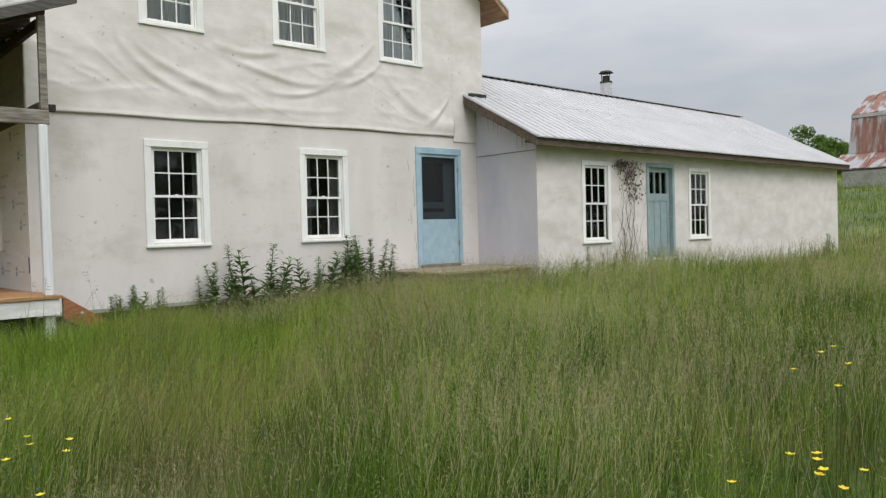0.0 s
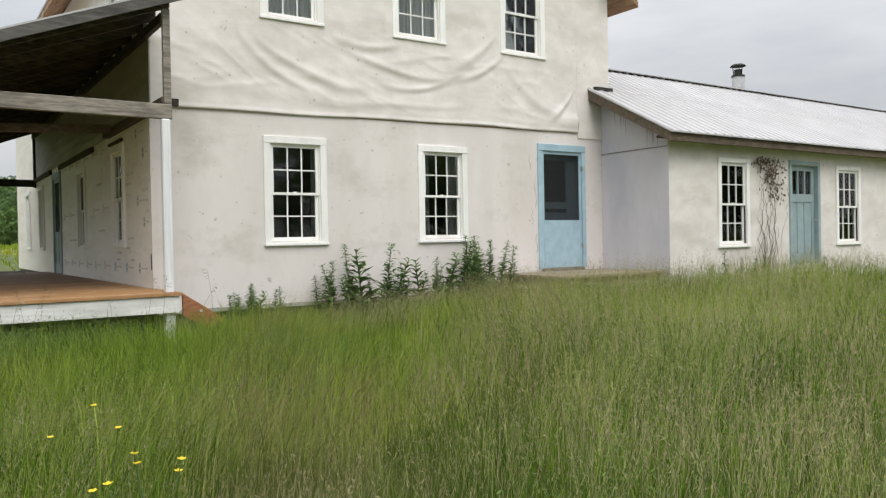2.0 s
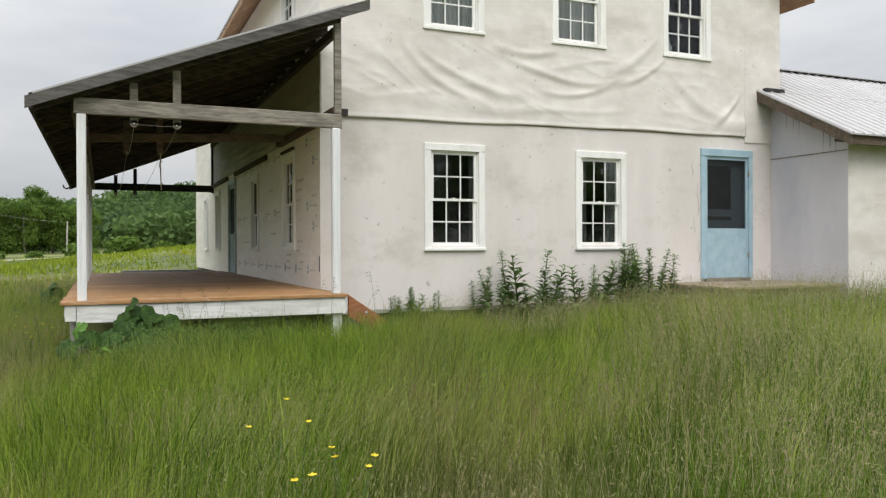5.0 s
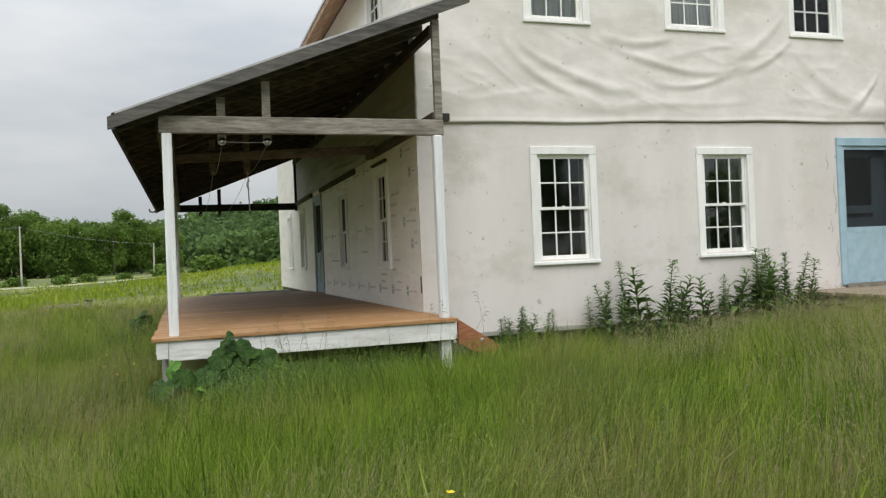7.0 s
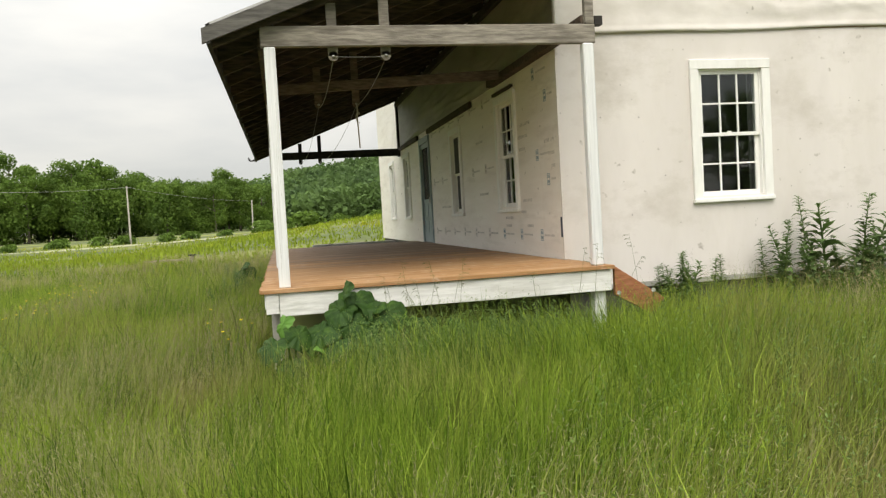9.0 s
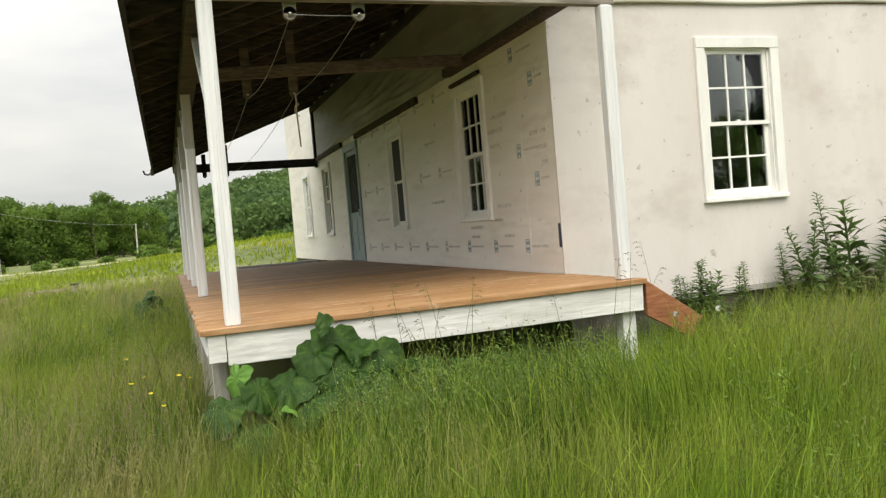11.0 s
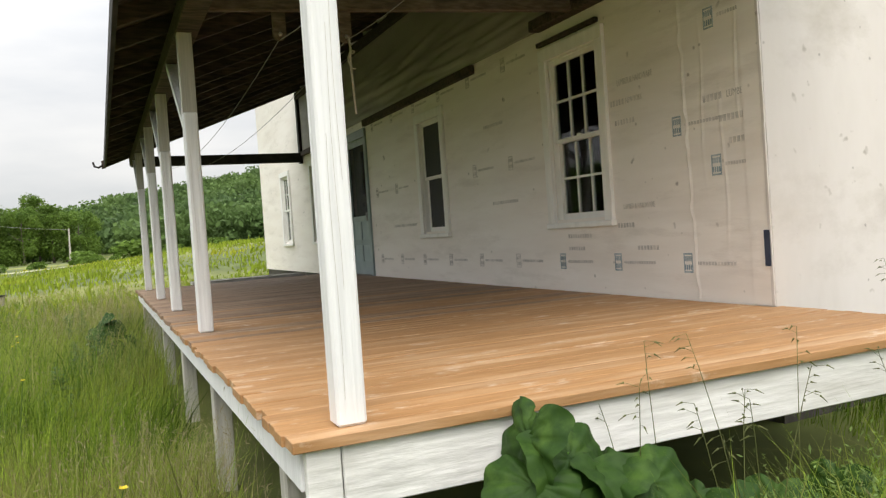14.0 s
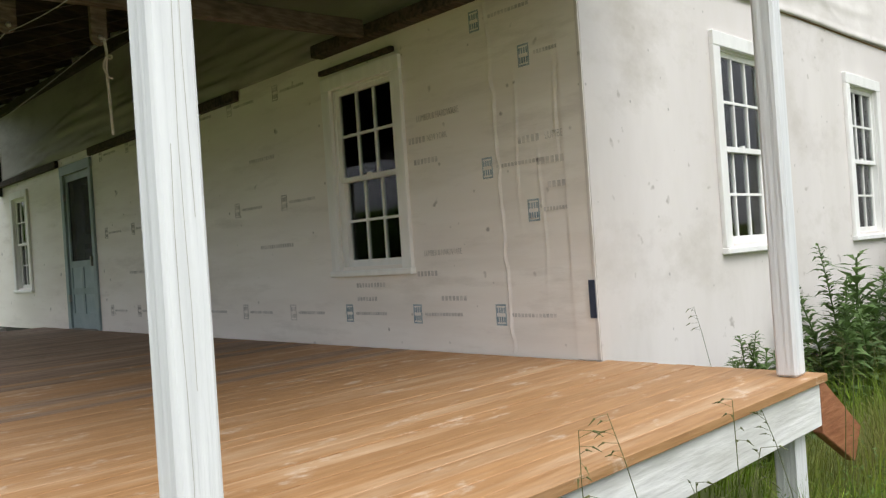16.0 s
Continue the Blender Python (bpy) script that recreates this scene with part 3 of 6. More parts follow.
    d = np.maximum(d, 0.004) + 0.012 * np.exp(-((gz - 3.32) / 0.02) ** 2) + 0.03 * ramp01(gu, 9.8, 10.6) * np.exp(-((gz - 3.5) / 0.16) ** 2)
    d += 0.008 * low * (0.5 + 0.5 * np.sin(gu * 1.3 + gz * 0.8))
    v = np.stack([gu, 11.97 - d, gz2], -1).reshape(-1, 3)
    tris = []
    n1 = nu + 1
    for j in range(nz):
        for i in range(nu):
            cu, cz = us[i] + step / 2, zs[j] + step / 2
            if any(a + 0.06 < cu < b - 0.06 and 4.64 < cz < 6.1 for a, b in UPPER_WINDOWS):
                continue
            p = j * n1 + i
            tris += [(p, p + 1, p + n1 + 1), (p, p + n1 + 1, p + n1)]
    ob = mesh_np("house_wrap", v, np.array(tris), M_WRAP)
    ob.data.polygons.foreach_set("use_smooth", [True] * len(ob.data.polygons))
    sol = ob.modifiers.new("sheet", "SOLIDIFY")
    sol.thickness, sol.offset = 0.003, 1
    return tagged(ob, "sagging wrinkled white house wrap over the upper wall", "house wrap", kind="structure")


draped_wrap()
tagged(part("trim_batten", beam((3.42, 11.965, 3.305), (10.7, 11.965, 3.391), 0.008, 0.010), M_SOFFIT), "brown nailing batten under the wrap hem", "trim", kind="structure")
tagged(part("trim_corner_wrap", side_box(SOUTH, 10.79, X1, 0.003, 0.02, 3.30, 6.34), M_WRAP), "vertical strip of white wrap at the corner", "trim", kind="structure")
tagged(part("trim_corner", side_box(WEST, 11.972, 11.992, 0.003, 0.012, 0.97, 3.05), M_WRAP), "white corner strip with a dark tape mark", "trim", kind="structure")
tagged(part("trim_foundation", side_box(SOUTH, 3.4, 9.0, 0.004, 0.03, 0.62, 0.67), M_CONCRETE), "grey footing edge below the wall", "trim", kind="structure")

count = {"window": 0}


def make_window(side, u0, u1, z0, z1, label, screen=False, curtain=None, casing=0.10, recess=0.05):
    """A double-hung six-over-six sash window with casing and sill."""
    count["window"] += 1
    top = empty("window_%d" % count["window"], label, "window", kind="structure", at=side_point(side, (u0 + u1) / 2, 0, z0))
    c = casing
    part("head_casing", side_box(side, u0, u1, 0, 0.035, z1 - c, z1), M_TRIM, top, bevel=0.004)
    for a, b in ((u0, u0 + c), (u1 - c, u1)):
        part("side_casing", side_box(side, a, b, 0, 0.032, z0 + 0.045, z1 - c), M_TRIM, top, bevel=0.004)
    part("sill", side_box(side, u0 - 0.008, u1 + 0.008, -0.08, 0.048, z0, z0 + 0.045), M_TRIM, top, bevel=0.006)
    a, b, zb, zt = u0 + c - 0.005, u1 - c + 0.005, z0 + 0.05, z1 - c + 0.005
    jamb = bmesh.new()
    for p, q in ((a - 0.008, a + 0.02), (b - 0.02, b + 0.008)):
        side_box(side, p, q, -0.14, -0.002, zb, zt, jamb)
    side_box(side, a, b, -0.14, -0.002, zt - 0.02, zt + 0.008, jamb)
    part("jamb", jamb, M_TRIM, top)
    a, b, zt = a + 0.02, b - 0.02, zt - 0.02
    mid = zb + (zt - zb) * 0.5
    for name, lo, hi, d in (("upper_sash", mid - 0.018, zt, -recess + 0.03), ("lower_sash", zb, mid + 0.018, -recess)):
        st, rail = 0.042, 0.036
        bm = bmesh.new()
        for p, q in ((a, a + st), (b - st, b)):
            side_box(side, p, q, d - 0.028, d, lo, hi, bm)
        bot = 0.07 if name == "lower_sash" else rail
        side_box(side, a + st, b - st, d - 0.028, d, lo, lo + bot, bm)
        side_box(side, a + st, b - st, d - 0.028, d, hi - rail, hi, bm)
        ga, gb, gl, gh = a + st, b - st, lo + bot, hi - rail
        if not screen:
            for i in (1, 2):
                u = ga + (gb - ga) * i / 3
                side_box(side, u - 0.009, u + 0.009, d - 0.022, d - 0.004, gl, gh, bm)
            z = (gl + gh) / 2
            side_box(side, ga, gb, d - 0.023, d - 0.003, z - 0.009, z + 0.009, bm)
        sash = part(name, bm, M_TRIM, top)
        for i in range(3):
            for j in range(2):
                p, q = ga + (gb - ga) * i / 3, ga + (gb - ga) * (i + 1) / 3
                r, s = gl + (gh - gl) * j / 2, gl + (gh - gl) * (j + 1) / 2
                pane = part("pane", side_box(side, p, q, d - 0.016, d - 0.012, r, s), M_GLASS, sash)
                pane.visible_shadow = False
        if screen:
            part("insect_screen", side_box(side, ga, gb, d - 0.008, d - 0.005, gl, gh), M_SCREEN, sash, "dark insect screen")
    if name and not screen:
        part("sash_lock", side_box(side, (a + b) / 2 - 0.02, (a + b) / 2 + 0.02, -recess + 0.002, -recess + 0.03, mid + 0.018, mid + 0.032), M_TRIM, top)
    if curtain:
        bm = bmesh.new()
        n = 40
        lo, hi, mat, gap = curtain
        front, back = [], []
        for i in range(n + 1):
            u = a - 0.05 + (b - a + 0.1) * i / n
            k = 0.02 * math.sin(i * 1.9) + 0.008 * math.sin(i * 4.7)
            front.append([bm.verts.new(side_point(side, u, -0.155 + k, z)) for z in (lo, hi)])
        for i, (p, q) in enumerate(zip(front, front[1:])):
            if gap and abs((i + 0.5) / n - 0.5) < gap:
                continue
            bm.faces.new((p[0], q[0], q[1], p[1]))
        bmesh.ops.solidify(bm, geom=list(bm.faces), thickness=0.004)
        part("curtain", bm, mat, top, "hanging grey cloth behind the glass")
    return top


for i, (a, b) in enumerate(GROUND_WINDOWS):
    make_window(SOUTH, a, b, 1.472, 3.003, "white six-over-six sash window in the house wall", curtain=(1.5, 2.95, M_CURTAIN, 0.36 if i == 0 else 0.22))
for a, b in UPPER_WINDOWS:
    make_window(SOUTH, a, b, 4.61, 6.14, "white six-over-six upstairs sash window with pale blind", curtain=(4.64, 6.09, M_PALECURTAIN, 0))
for i, (a, b, lo, hi) in enumerate(PORCH_WINDOWS):
    make_window(WEST, a, b, lo, hi, "white sash window with dark insect screens" if i == 1 else "white six-over-six sash window on the porch wall", screen=i == 1)
make_window(WEST, 13.42, 14.38, 4.57, 5.70, "white upstairs sash window above the porch roof", curtain=(4.6, 5.68, M_PALECURTAIN, 0))


def screen_door(side, u0, u1, z0, z1, leaf, split, paint, label, name, panels=0, casing=True):
    """A wooden screen door: casing, leaf with a dark screen above and solid panels below, the room's own door behind."""
    top = empty(name, label, "door", kind="structure", at=side_point(side, (u0 + u1) / 2, 0, z0))
    a, b = leaf
    if casing:
        part("head_casing", side_box(side, u0, u1, 0, 0.035, z1 - 0.12, z1), paint, top, bevel=0.004)
        for p, q in ((u0, a), (b, u1)):
            part("side_casing", side_box(side, p, q, 0, 0.03, z0, z1 - 0.12), paint, top, bevel=0.004)
    zt = z1 - 0.125
    bm, st = bmesh.new(), 0.075 if panels else 0.05
    for p, q in ((a + 0.006, a + st), (b - st, b - 0.006)):
        side_box(side, p, q, -0.03, 0.004, z0 + 0.012, zt, bm)
    rail = 0.085 if panels else 0.05
    side_box(side, a + st, b - st, -0.03, 0.004, zt - rail, zt, bm)
    side_box(side, a + st, b - st, -0.03, 0.004, split - 0.05, split + 0.03, bm)
    if panels:
        side_box(side, a + st, b - st, -0.03, 0.004, z0 + 0.012, z0 + 0.2, bm)
        for i in range(1, panels):
            u = a + st + (b - a - 2 * st) * i / panels
            side_box(side, u - 0.03, u + 0.03, -0.03, 0.004, z0 + 0.2, split - 0.05, bm)
        side_box(side, a + st, b - st, -0.03, 0.003, z0 + 0.44, z0 + 0.52, bm)
    leaf_ob = part("leaf_frame", bm, paint, top)
    part("lower_panel", side_box(side, a + st - 0.01, b - st + 0.01, -0.022, -0.008 if panels else 0.0, z0 + 0.014, split - 0.04), paint, top)
    part("insect_screen", side_box(side, a + st, b - st, -0.016, -0.014, split + 0.03, zt - rail), M_SCREENMESH, top, "dark fine screen mesh")
    inner = bmesh.new()
    for p, q in ((a, a + 0.06), (b - 0.27, b)):
        side_box(side, p, q, -0.14, -0.10, z0, zt, inner)
    side_box(side, a, b, -0.14, -0.10, zt - 0.14, zt, inner)
    for lo, hi, back in ((z0, split + 0.12, 0.105), (split + 0.12, split + 0.17, 0.095), (split + 0.24, split + 0.36, 0.10)):
        side_box(side, a + 0.06, b - 0.27, -0.14, -back, lo, hi, inner)
    part("inner_door", inner, paint, top, "inner door with a dark window")
    part("inner_pane", side_box(side, a + 0.06, b - 0.27, -0.125, -0.12, split + 0.36, zt - 0.14), M_GLASS, top)
    for z in (z0 + 0.35, z1 - 0.45):
        part("hinge", side_box(side, b - 0.012, b + 0.02, 0.004, 0.038, z, z + 0.09), M_BRASS, top)
    part("threshold", side_box(side, a - 0.02, b + 0.02, -0.1, 0.05, z0 - 0.045, z0 + 0.008), M_GREYWOOD, top)
    return top


def mesh_screen():
    m = bpy.data.materials.new("fine_screen_mesh")
    m.use_nodes = True
    n, l = m.node_tree.nodes, m.node_tree.links
    clear, mix = n.new("ShaderNodeBsdfTransparent"), n.new("ShaderNodeMixShader")
    b = n["Principled BSDF"]
    b.inputs["Base Color"].default_value, b.inputs["Roughness"].default_value = (0.014, 0.016, 0.018, 1), 0.7
    mix.inputs[0].default_value = 0.5
    l.new(clear.outputs[0], mix.inputs[1])
    l.new(b.outputs[0], mix.inputs[2])
    l.new(mix.outputs[0], n["Material Output"].inputs["Surface"])
    return m


M_SCREENMESH = mesh_screen()
screen_door(SOUTH, 9.83, 10.96, 0.97, 3.155, (9.93, 10.87), 1.79, M_BLUE, "pale blue wooden screen door in a blue frame, closed", "door_1")
porch_door = screen_door(WEST, 19.12, 20.18, 0.965, 3.06, (19.2, 20.08), 1.80, M_TEAL, "blue-grey wooden screen door with panels, closed", "door_2", panels=2)
part("handle", side_box(WEST, 19.24, 19.27, 0.004, 0.04, 1.75, 1.87), M_BRASS, porch_door)

# ---- the wing ----
WX1, WY0, WY1, WRIDGE = 24.9, 10.42, 16.65, 13.53
wing_holes = [opening(12.695, 13.61, 1.27, 2.887), (14.98, 15.88, 0.90, 2.84), opening(16.56, 17.51, 1.245, 2.876)]
wall("wall_wing_south", WING, 11.404, WX1, 0.3, 3.36, 0.14, wing_holes, M_WRAP, "off-white wrapped wall of the low wing")
wall("wall_wing_east", ("W", WX1), WY0 + 0.14, WY1, 0.3, 3.36, 0.14, [], M_WRAP, "off-white wing end wall")
wall("wall_wing_north", ("S", WY1), 11.75, WX1, 0.3, 3.36, 0.14, [], M_WRAP, "off-white wing back wall")


def wing_side():
    bm = bmesh.new()
    prof = [(10.425, 0.3), (11.965, 0.3), (11.965, 4.15), (10.425, 3.33)]
    a = [bm.verts.new((11.40, y, z)) for y, z in prof]
    b = [bm.verts.new((11.52, y, z)) for y, z in prof]
    bm.faces.new(a), bm.faces.new(b[::-1])
    for i in range(4):
        bm.faces.new((a[i], b[i], b[(i + 1) % 4], a[(i + 1) % 4]))
    return bm


tagged(part("wall_wing_west", wing_side(), M_LILAC), "sheathed return wall beside the blue door, toned lilac-grey as the shaded side", "wall", kind="structure")
tagged(part("trim_wing_seam", box(11.387, 11.398, 10.44, 11.96, 3.02, 3.035), M_GREYWOOD), "dark seam across the return wall", "trim", kind="structure")


def drip_stains():
    """Dark runs of rainwater below the wing's rake board and beside the blue door."""
    rng = random.Random(14)
    for k in range(9):
        y = 10.62 + 1.25 * rng.random()
        hi = 3.30 + 0.46 * (y - 10.42) - 0.05
        lo = hi - rng.uniform(0.15, 0.42)
        bm, prev = bmesh.new(), None
        for i in range(7):
            z = hi + (lo - hi) * i / 6
            w = 0.012 * (1 - 0.8 * i / 6) * rng.uniform(0.6, 1.4)
            row = [bm.verts.new((11.3965, y + 0.004 * math.sin(i + k) + e, z)) for e in (-w, w)]
            if prev:
                bm.faces.new((prev[0], prev[1], row[1], row[0]))
            prev = row
        tagged(part("trim_drip_stain", bm, M_STAIN), "dark rain streak on the return wall", "stain", kind="structure")
    for u, lo, hi in ((9.79, 1.25, 1.62), (9.70, 1.75, 1.98), (9.78, 2.05, 2.6), (9.66, 2.7, 2.95)):
        pts = [(u + 0.02 * math.sin(5 * k + u), 11.9675, lo + (hi - lo) * k / 6) for k in range(7)]
        tagged(part("trim_sheet_crease", tube(pts, 0.0045, n=4, taper=0.3), M_STAIN), "dark torn crease in the sheathing beside the door", "crease", kind="structure")


M_STAIN = surf("rain_streak", (0.22, 0.21, 0.205), (0.36, 0.35, 0.345), 9, 0.8, 0.0)
drip_stains()


def wing_gable():
    bm = bmesh.new()
    prof = [(WY0 + 0.14, 3.36), (WY1 - 0.14, 3.36), (WRIDGE, 4.94)]
    a = [bm.verts.new((WX1 - 0.002, y, z)) for y, z in prof]
    b = [bm.verts.new((WX1 + 0.13, y, z)) for y, z in prof]
    bm.faces.new(a), bm.faces.new(b[::-1])
    for i in range(3):
        bm.faces.new((a[i], b[i], b[(i + 1) % 3], a[(i + 1) % 3]))
    return bm


tagged(part("wall_wing_gable", wing_gable(), M_WRAP), "off-white wing gable", "wall", kind="structure")


def roof_line(y):
    return 3.205 + 0.529 * (min(y, 2 * WRIDGE - y) - 10.08)


def wing_roof():
    roof = empty("wing_roof", "white ribbed metal roof on the low wing", "roof", kind="structure", at=(18, WRIDGE, 5.1))

    def sheet(x0, x1, y0, y1, t=0.025, drop=0.0):
        bm = bmesh.new()
        v = [bm.verts.new((x, y, roof_line(y) - drop + k)) for x in (x0, x1) for y in (y0, y1) for k in (0, t)]
        for q in ((0, 1, 3, 2), (4, 6, 7, 5), (0, 4, 5, 1), (2, 3, 7, 6), (0, 2, 6, 4), (1, 5, 7, 3)):
            bm.faces.new([v[i] for i in q])
        return bm

    def ribs(x0, x1, y0, y1):
        bm = bmesh.new()
        n = int((x1 - x0) / 0.228)
        for i in range(n + 1):
            x = x0 + 0.02 + i * 0.228
            s = [(x - 0.028, 0.024), (x - 0.014, 0.047), (x + 0.014, 0.047), (x + 0.028, 0.024)]
            a = [bm.verts.new((p, y0, roof_line(y0) + k)) for p, k in s]
            b = [bm.verts.new((p, y1, roof_line(y1) + k)) for p, k in s]
            for j in range(3):
                bm.faces.new((a[j], a[j + 1], b[j + 1], b[j]))
            bm.faces.new(a)
        return bm

    part("lower_sheet", sheet(11.05, 25.15, 10.08, 11.94), M_METAL, roof)
    part("upper_sheet", sheet(11.66, 25.15, 11.94, WRIDGE), M_METAL, roof)
    part("back_sheet", sheet(11.66, 25.15, WRIDGE, 16.95), M_METAL, roof)
    part("lower_ribs", ribs(11.07, 25.1, 10.08, 11.94), M_METAL, roof)
    part("upper_ribs", ribs(11.70, 25.1, 11.94, WRIDGE), M_METAL, roof)
    cap = bmesh.new()
    for i in range(55):
        x = 11.7 + i * 0.2415
        box(x, x + 0.12, WRIDGE - 0.07, WRIDGE + 0.07, roof_line(WRIDGE) + 0.02, roof_line(WRIDGE) + 0.038, cap)
    part("ridge_closure", cap, M_GREYMETAL, roof, "dark dashed ridge closure")
    part("ridge_cap", box(11.68, 25.15, WRIDGE - 0.1, WRIDGE + 0.1, roof_line(WRIDGE) + 0.0385, roof_line(WRIDGE) + 0.055), M_METAL, roof)
    part("eave_fascia", box(11.08, 25.1, 10.13, 10.17, 3.07, 3.215), M_OLDWOOD, roof, "weathered grey eave board", bevel=0.004)
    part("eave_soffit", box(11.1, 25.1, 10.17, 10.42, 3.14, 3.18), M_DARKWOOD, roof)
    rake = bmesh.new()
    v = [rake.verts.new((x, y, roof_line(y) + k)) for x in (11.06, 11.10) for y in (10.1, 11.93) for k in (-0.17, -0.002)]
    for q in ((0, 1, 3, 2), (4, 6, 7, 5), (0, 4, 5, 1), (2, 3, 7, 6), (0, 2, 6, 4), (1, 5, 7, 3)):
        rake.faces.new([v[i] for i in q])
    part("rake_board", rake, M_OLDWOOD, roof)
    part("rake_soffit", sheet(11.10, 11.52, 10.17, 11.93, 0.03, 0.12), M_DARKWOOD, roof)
    part("flashing", box(11.2, 11.62, 11.86, 11.95, 4.19, 4.25), M_GREYMETAL, roof)


wing_roof()
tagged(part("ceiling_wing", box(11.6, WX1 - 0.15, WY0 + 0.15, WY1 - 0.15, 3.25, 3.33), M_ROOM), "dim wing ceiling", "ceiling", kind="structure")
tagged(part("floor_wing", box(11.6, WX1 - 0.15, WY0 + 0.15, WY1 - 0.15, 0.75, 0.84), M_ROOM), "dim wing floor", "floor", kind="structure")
make_window(WING, 12.695, 13.61, 1.27, 2.887, "white six-over-six sash window in the wing", curtain=(1.4, 2.9, M_CURTAIN, 0.4), casing=0.085, recess=0.035)
make_window(WING, 16.56, 17.51, 1.245, 2.876, "white six-over-six sash window in the wing", curtain=(1.4, 2.85, M_CURTAIN, 0.4), casing=0.085, recess=0.035)


def wing_door():
    top = empty("door_3", "blue-grey plank door with three small panes, weathered", "door", kind="structure", at=(15.430, 10.42, 0.9))
    part("head_casing", side_box(WING, 14.899, 15.961, 0, 0.03, 2.84, 2.925), M_TEAL, top, bevel=0.004)
    for a, b in ((14.899, 14.982), (15.878, 15.961)):
        part("side_casing", side_box(WING, a, b, -0.12, 0.03, 0.9, 2.84), M_TEAL, top, bevel=0.004)
    bm = bmesh.new()
    for a, b in ((14.991, 15.082), (15.778, 15.869)):
        side_box(WING, a, b, -0.10, -0.06, 0.92, 2.82, bm)
    for lo, hi in ((0.92, 1.1), (2.12, 2.28), (2.74, 2.84)):
        side_box(WING, 15.082, 15.778, -0.10, -0.06, lo, hi, bm)
    for u in (15.302, 15.540):
        side_box(WING, u, u + 0.035, -0.10, -0.062, 2.28, 2.74, bm)
    for u in (15.284, 15.521):
        side_box(WING, u, u + 0.06, -0.10, -0.062, 1.1, 2.12, bm)
    leaf = part("leaf_frame", bm, M_TEAL, top)
    part("panel", side_box(WING, 15.073, 15.787, -0.095, -0.075, 1.05, 2.15), M_TEAL, top)
    for a, b in ((15.082, 15.302), (15.334, 15.540), (15.572, 15.778)):
        part("pane", side_box(WING, a, b, -0.085, -0.08, 2.28, 2.74), M_GLASS, leaf).visible_shadow = False
    knob = bmesh.new()
    bmesh.ops.create_uvsphere(knob, u_segments=12, v_segments=8, radius=0.03, matrix=Matrix.Translation((15.814, 10.42, 1.75)) @ Matrix.Diagonal((1, 0.7, 1, 1)))
    part("knob", knob, M_BRASS, top, "dull metal door knob")


wing_door()


def flue():
    top = empty("chimney_flue", "round galvanised metal flue with a flat rain cap", "chimney", at=(19.2, 14.5, 4.8))
    x, y = 19.2, 14.5
    part("pipe", tube([(x, y, 4.75), (x, y, 5.72)], 0.16, n=20), M_FLUE, top)
    part("band", tube([(x, y, 5.70), (x, y, 5.745)], 0.175, n=20), M_GREYMETAL, top)
    part("throat", tube([(x, y, 5.745), (x, y, 5.90)], 0.10, n=16), M_GREYMETAL, top)
    for k in range(3):
        a = k * 2.09 + 0.4
        part("bracket", tube([(x + 0.12 * math.cos(a), y + 0.12 * math.sin(a), 5.74), (x + 0.14 * math.cos(a), y + 0.14 * math.sin(a), 6.0)], 0.012), M_GREYMETAL, top)
    part("rain_cap", tube([(x, y, 5.985), (x, y, 6.0), (x, y, 6.035)], 0.21, n=24, taper=0.75), M_GREYMETAL, top)


flue()


def dead_vine():
    rng = random.Random(4)
    top = empty("dead_vine", "dry brown vine stems clinging to the wing wall", "vine", at=(14.2, 10.38, 0.9))
    for n in range(15):
        x = 13.95 + rng.random() * 0.55
        pts = [(x, 10.405, 0.85)]
        high = rng.uniform(1.2, 2.9)
        while pts[-1][2] < high:
            p = pts[-1]
            pts.append((min(14.85, max(13.66, p[0] + rng.uniform(-0.10, 0.11))), 10.40 - rng.random() * 0.02, p[2] + rng.uniform(0.08, 0.2)))
        part("stem", tube(pts, rng.uniform(0.003, 0.006), n=4, taper=0.4), M_VINE, top)
    bm = bmesh.new()
    for n in range(330):
        k = rng.random()
        x, z = rng.gauss(14.0 + 0.45 * k, 0.17), 2.95 - 0.95 * k ** 0.8 * rng.random() - 0.1 * rng.random()
        s, a = rng.uniform(0.012, 0.032), rng.random() * 6.3
        y = 10.395 - rng.random() * 0.04
        p = [Vector((x + s * math.cos(a + i * 1.57) * (1.2 if i % 2 else 0.7), y + rng.uniform(-0.012, 0.012), z + s * math.sin(a + i * 1.57))) for i in range(4)]
        bm.faces.new([bm.verts.new(q) for q in p])
    part("dry_leaves", bm, M_VINE, top)["kind"] = "stuff"


dead_vine()


def boardwalk():
    top = empty("door_platform", "low grey plank platform before the blue door", "platform", at=(9.9, 11.2, 0.6))
    for i in range(11):
        y = 10.42 + i * 0.14
        part("plank", box(8.95 + 0.03 * (i % 3), 11.36, y, y + 0.132, 0.885, 0.925), M_PLANK, top, bevel=0.004)
    for x in (9.1, 10.2, 11.2):
        part("joist", box(x - 0.04, x + 0.04, 10.45, 11.9, 0.76, 0.884), M_GREYWOOD, top)
    part("footing", box(10.0, 10.5, 10.42, 10.7, 0.4, 0.759), M_CONCRETE, top, "pale concrete block")


boardwalk()

# ---- the porch ----
DECK_Z, DX0, DX1, DY0, DY1 = 0.965, 0.27, 3.34, 10.81, 21.3
POSTS = [10.93, 14.08, 16.25, 18.29, 20.8]


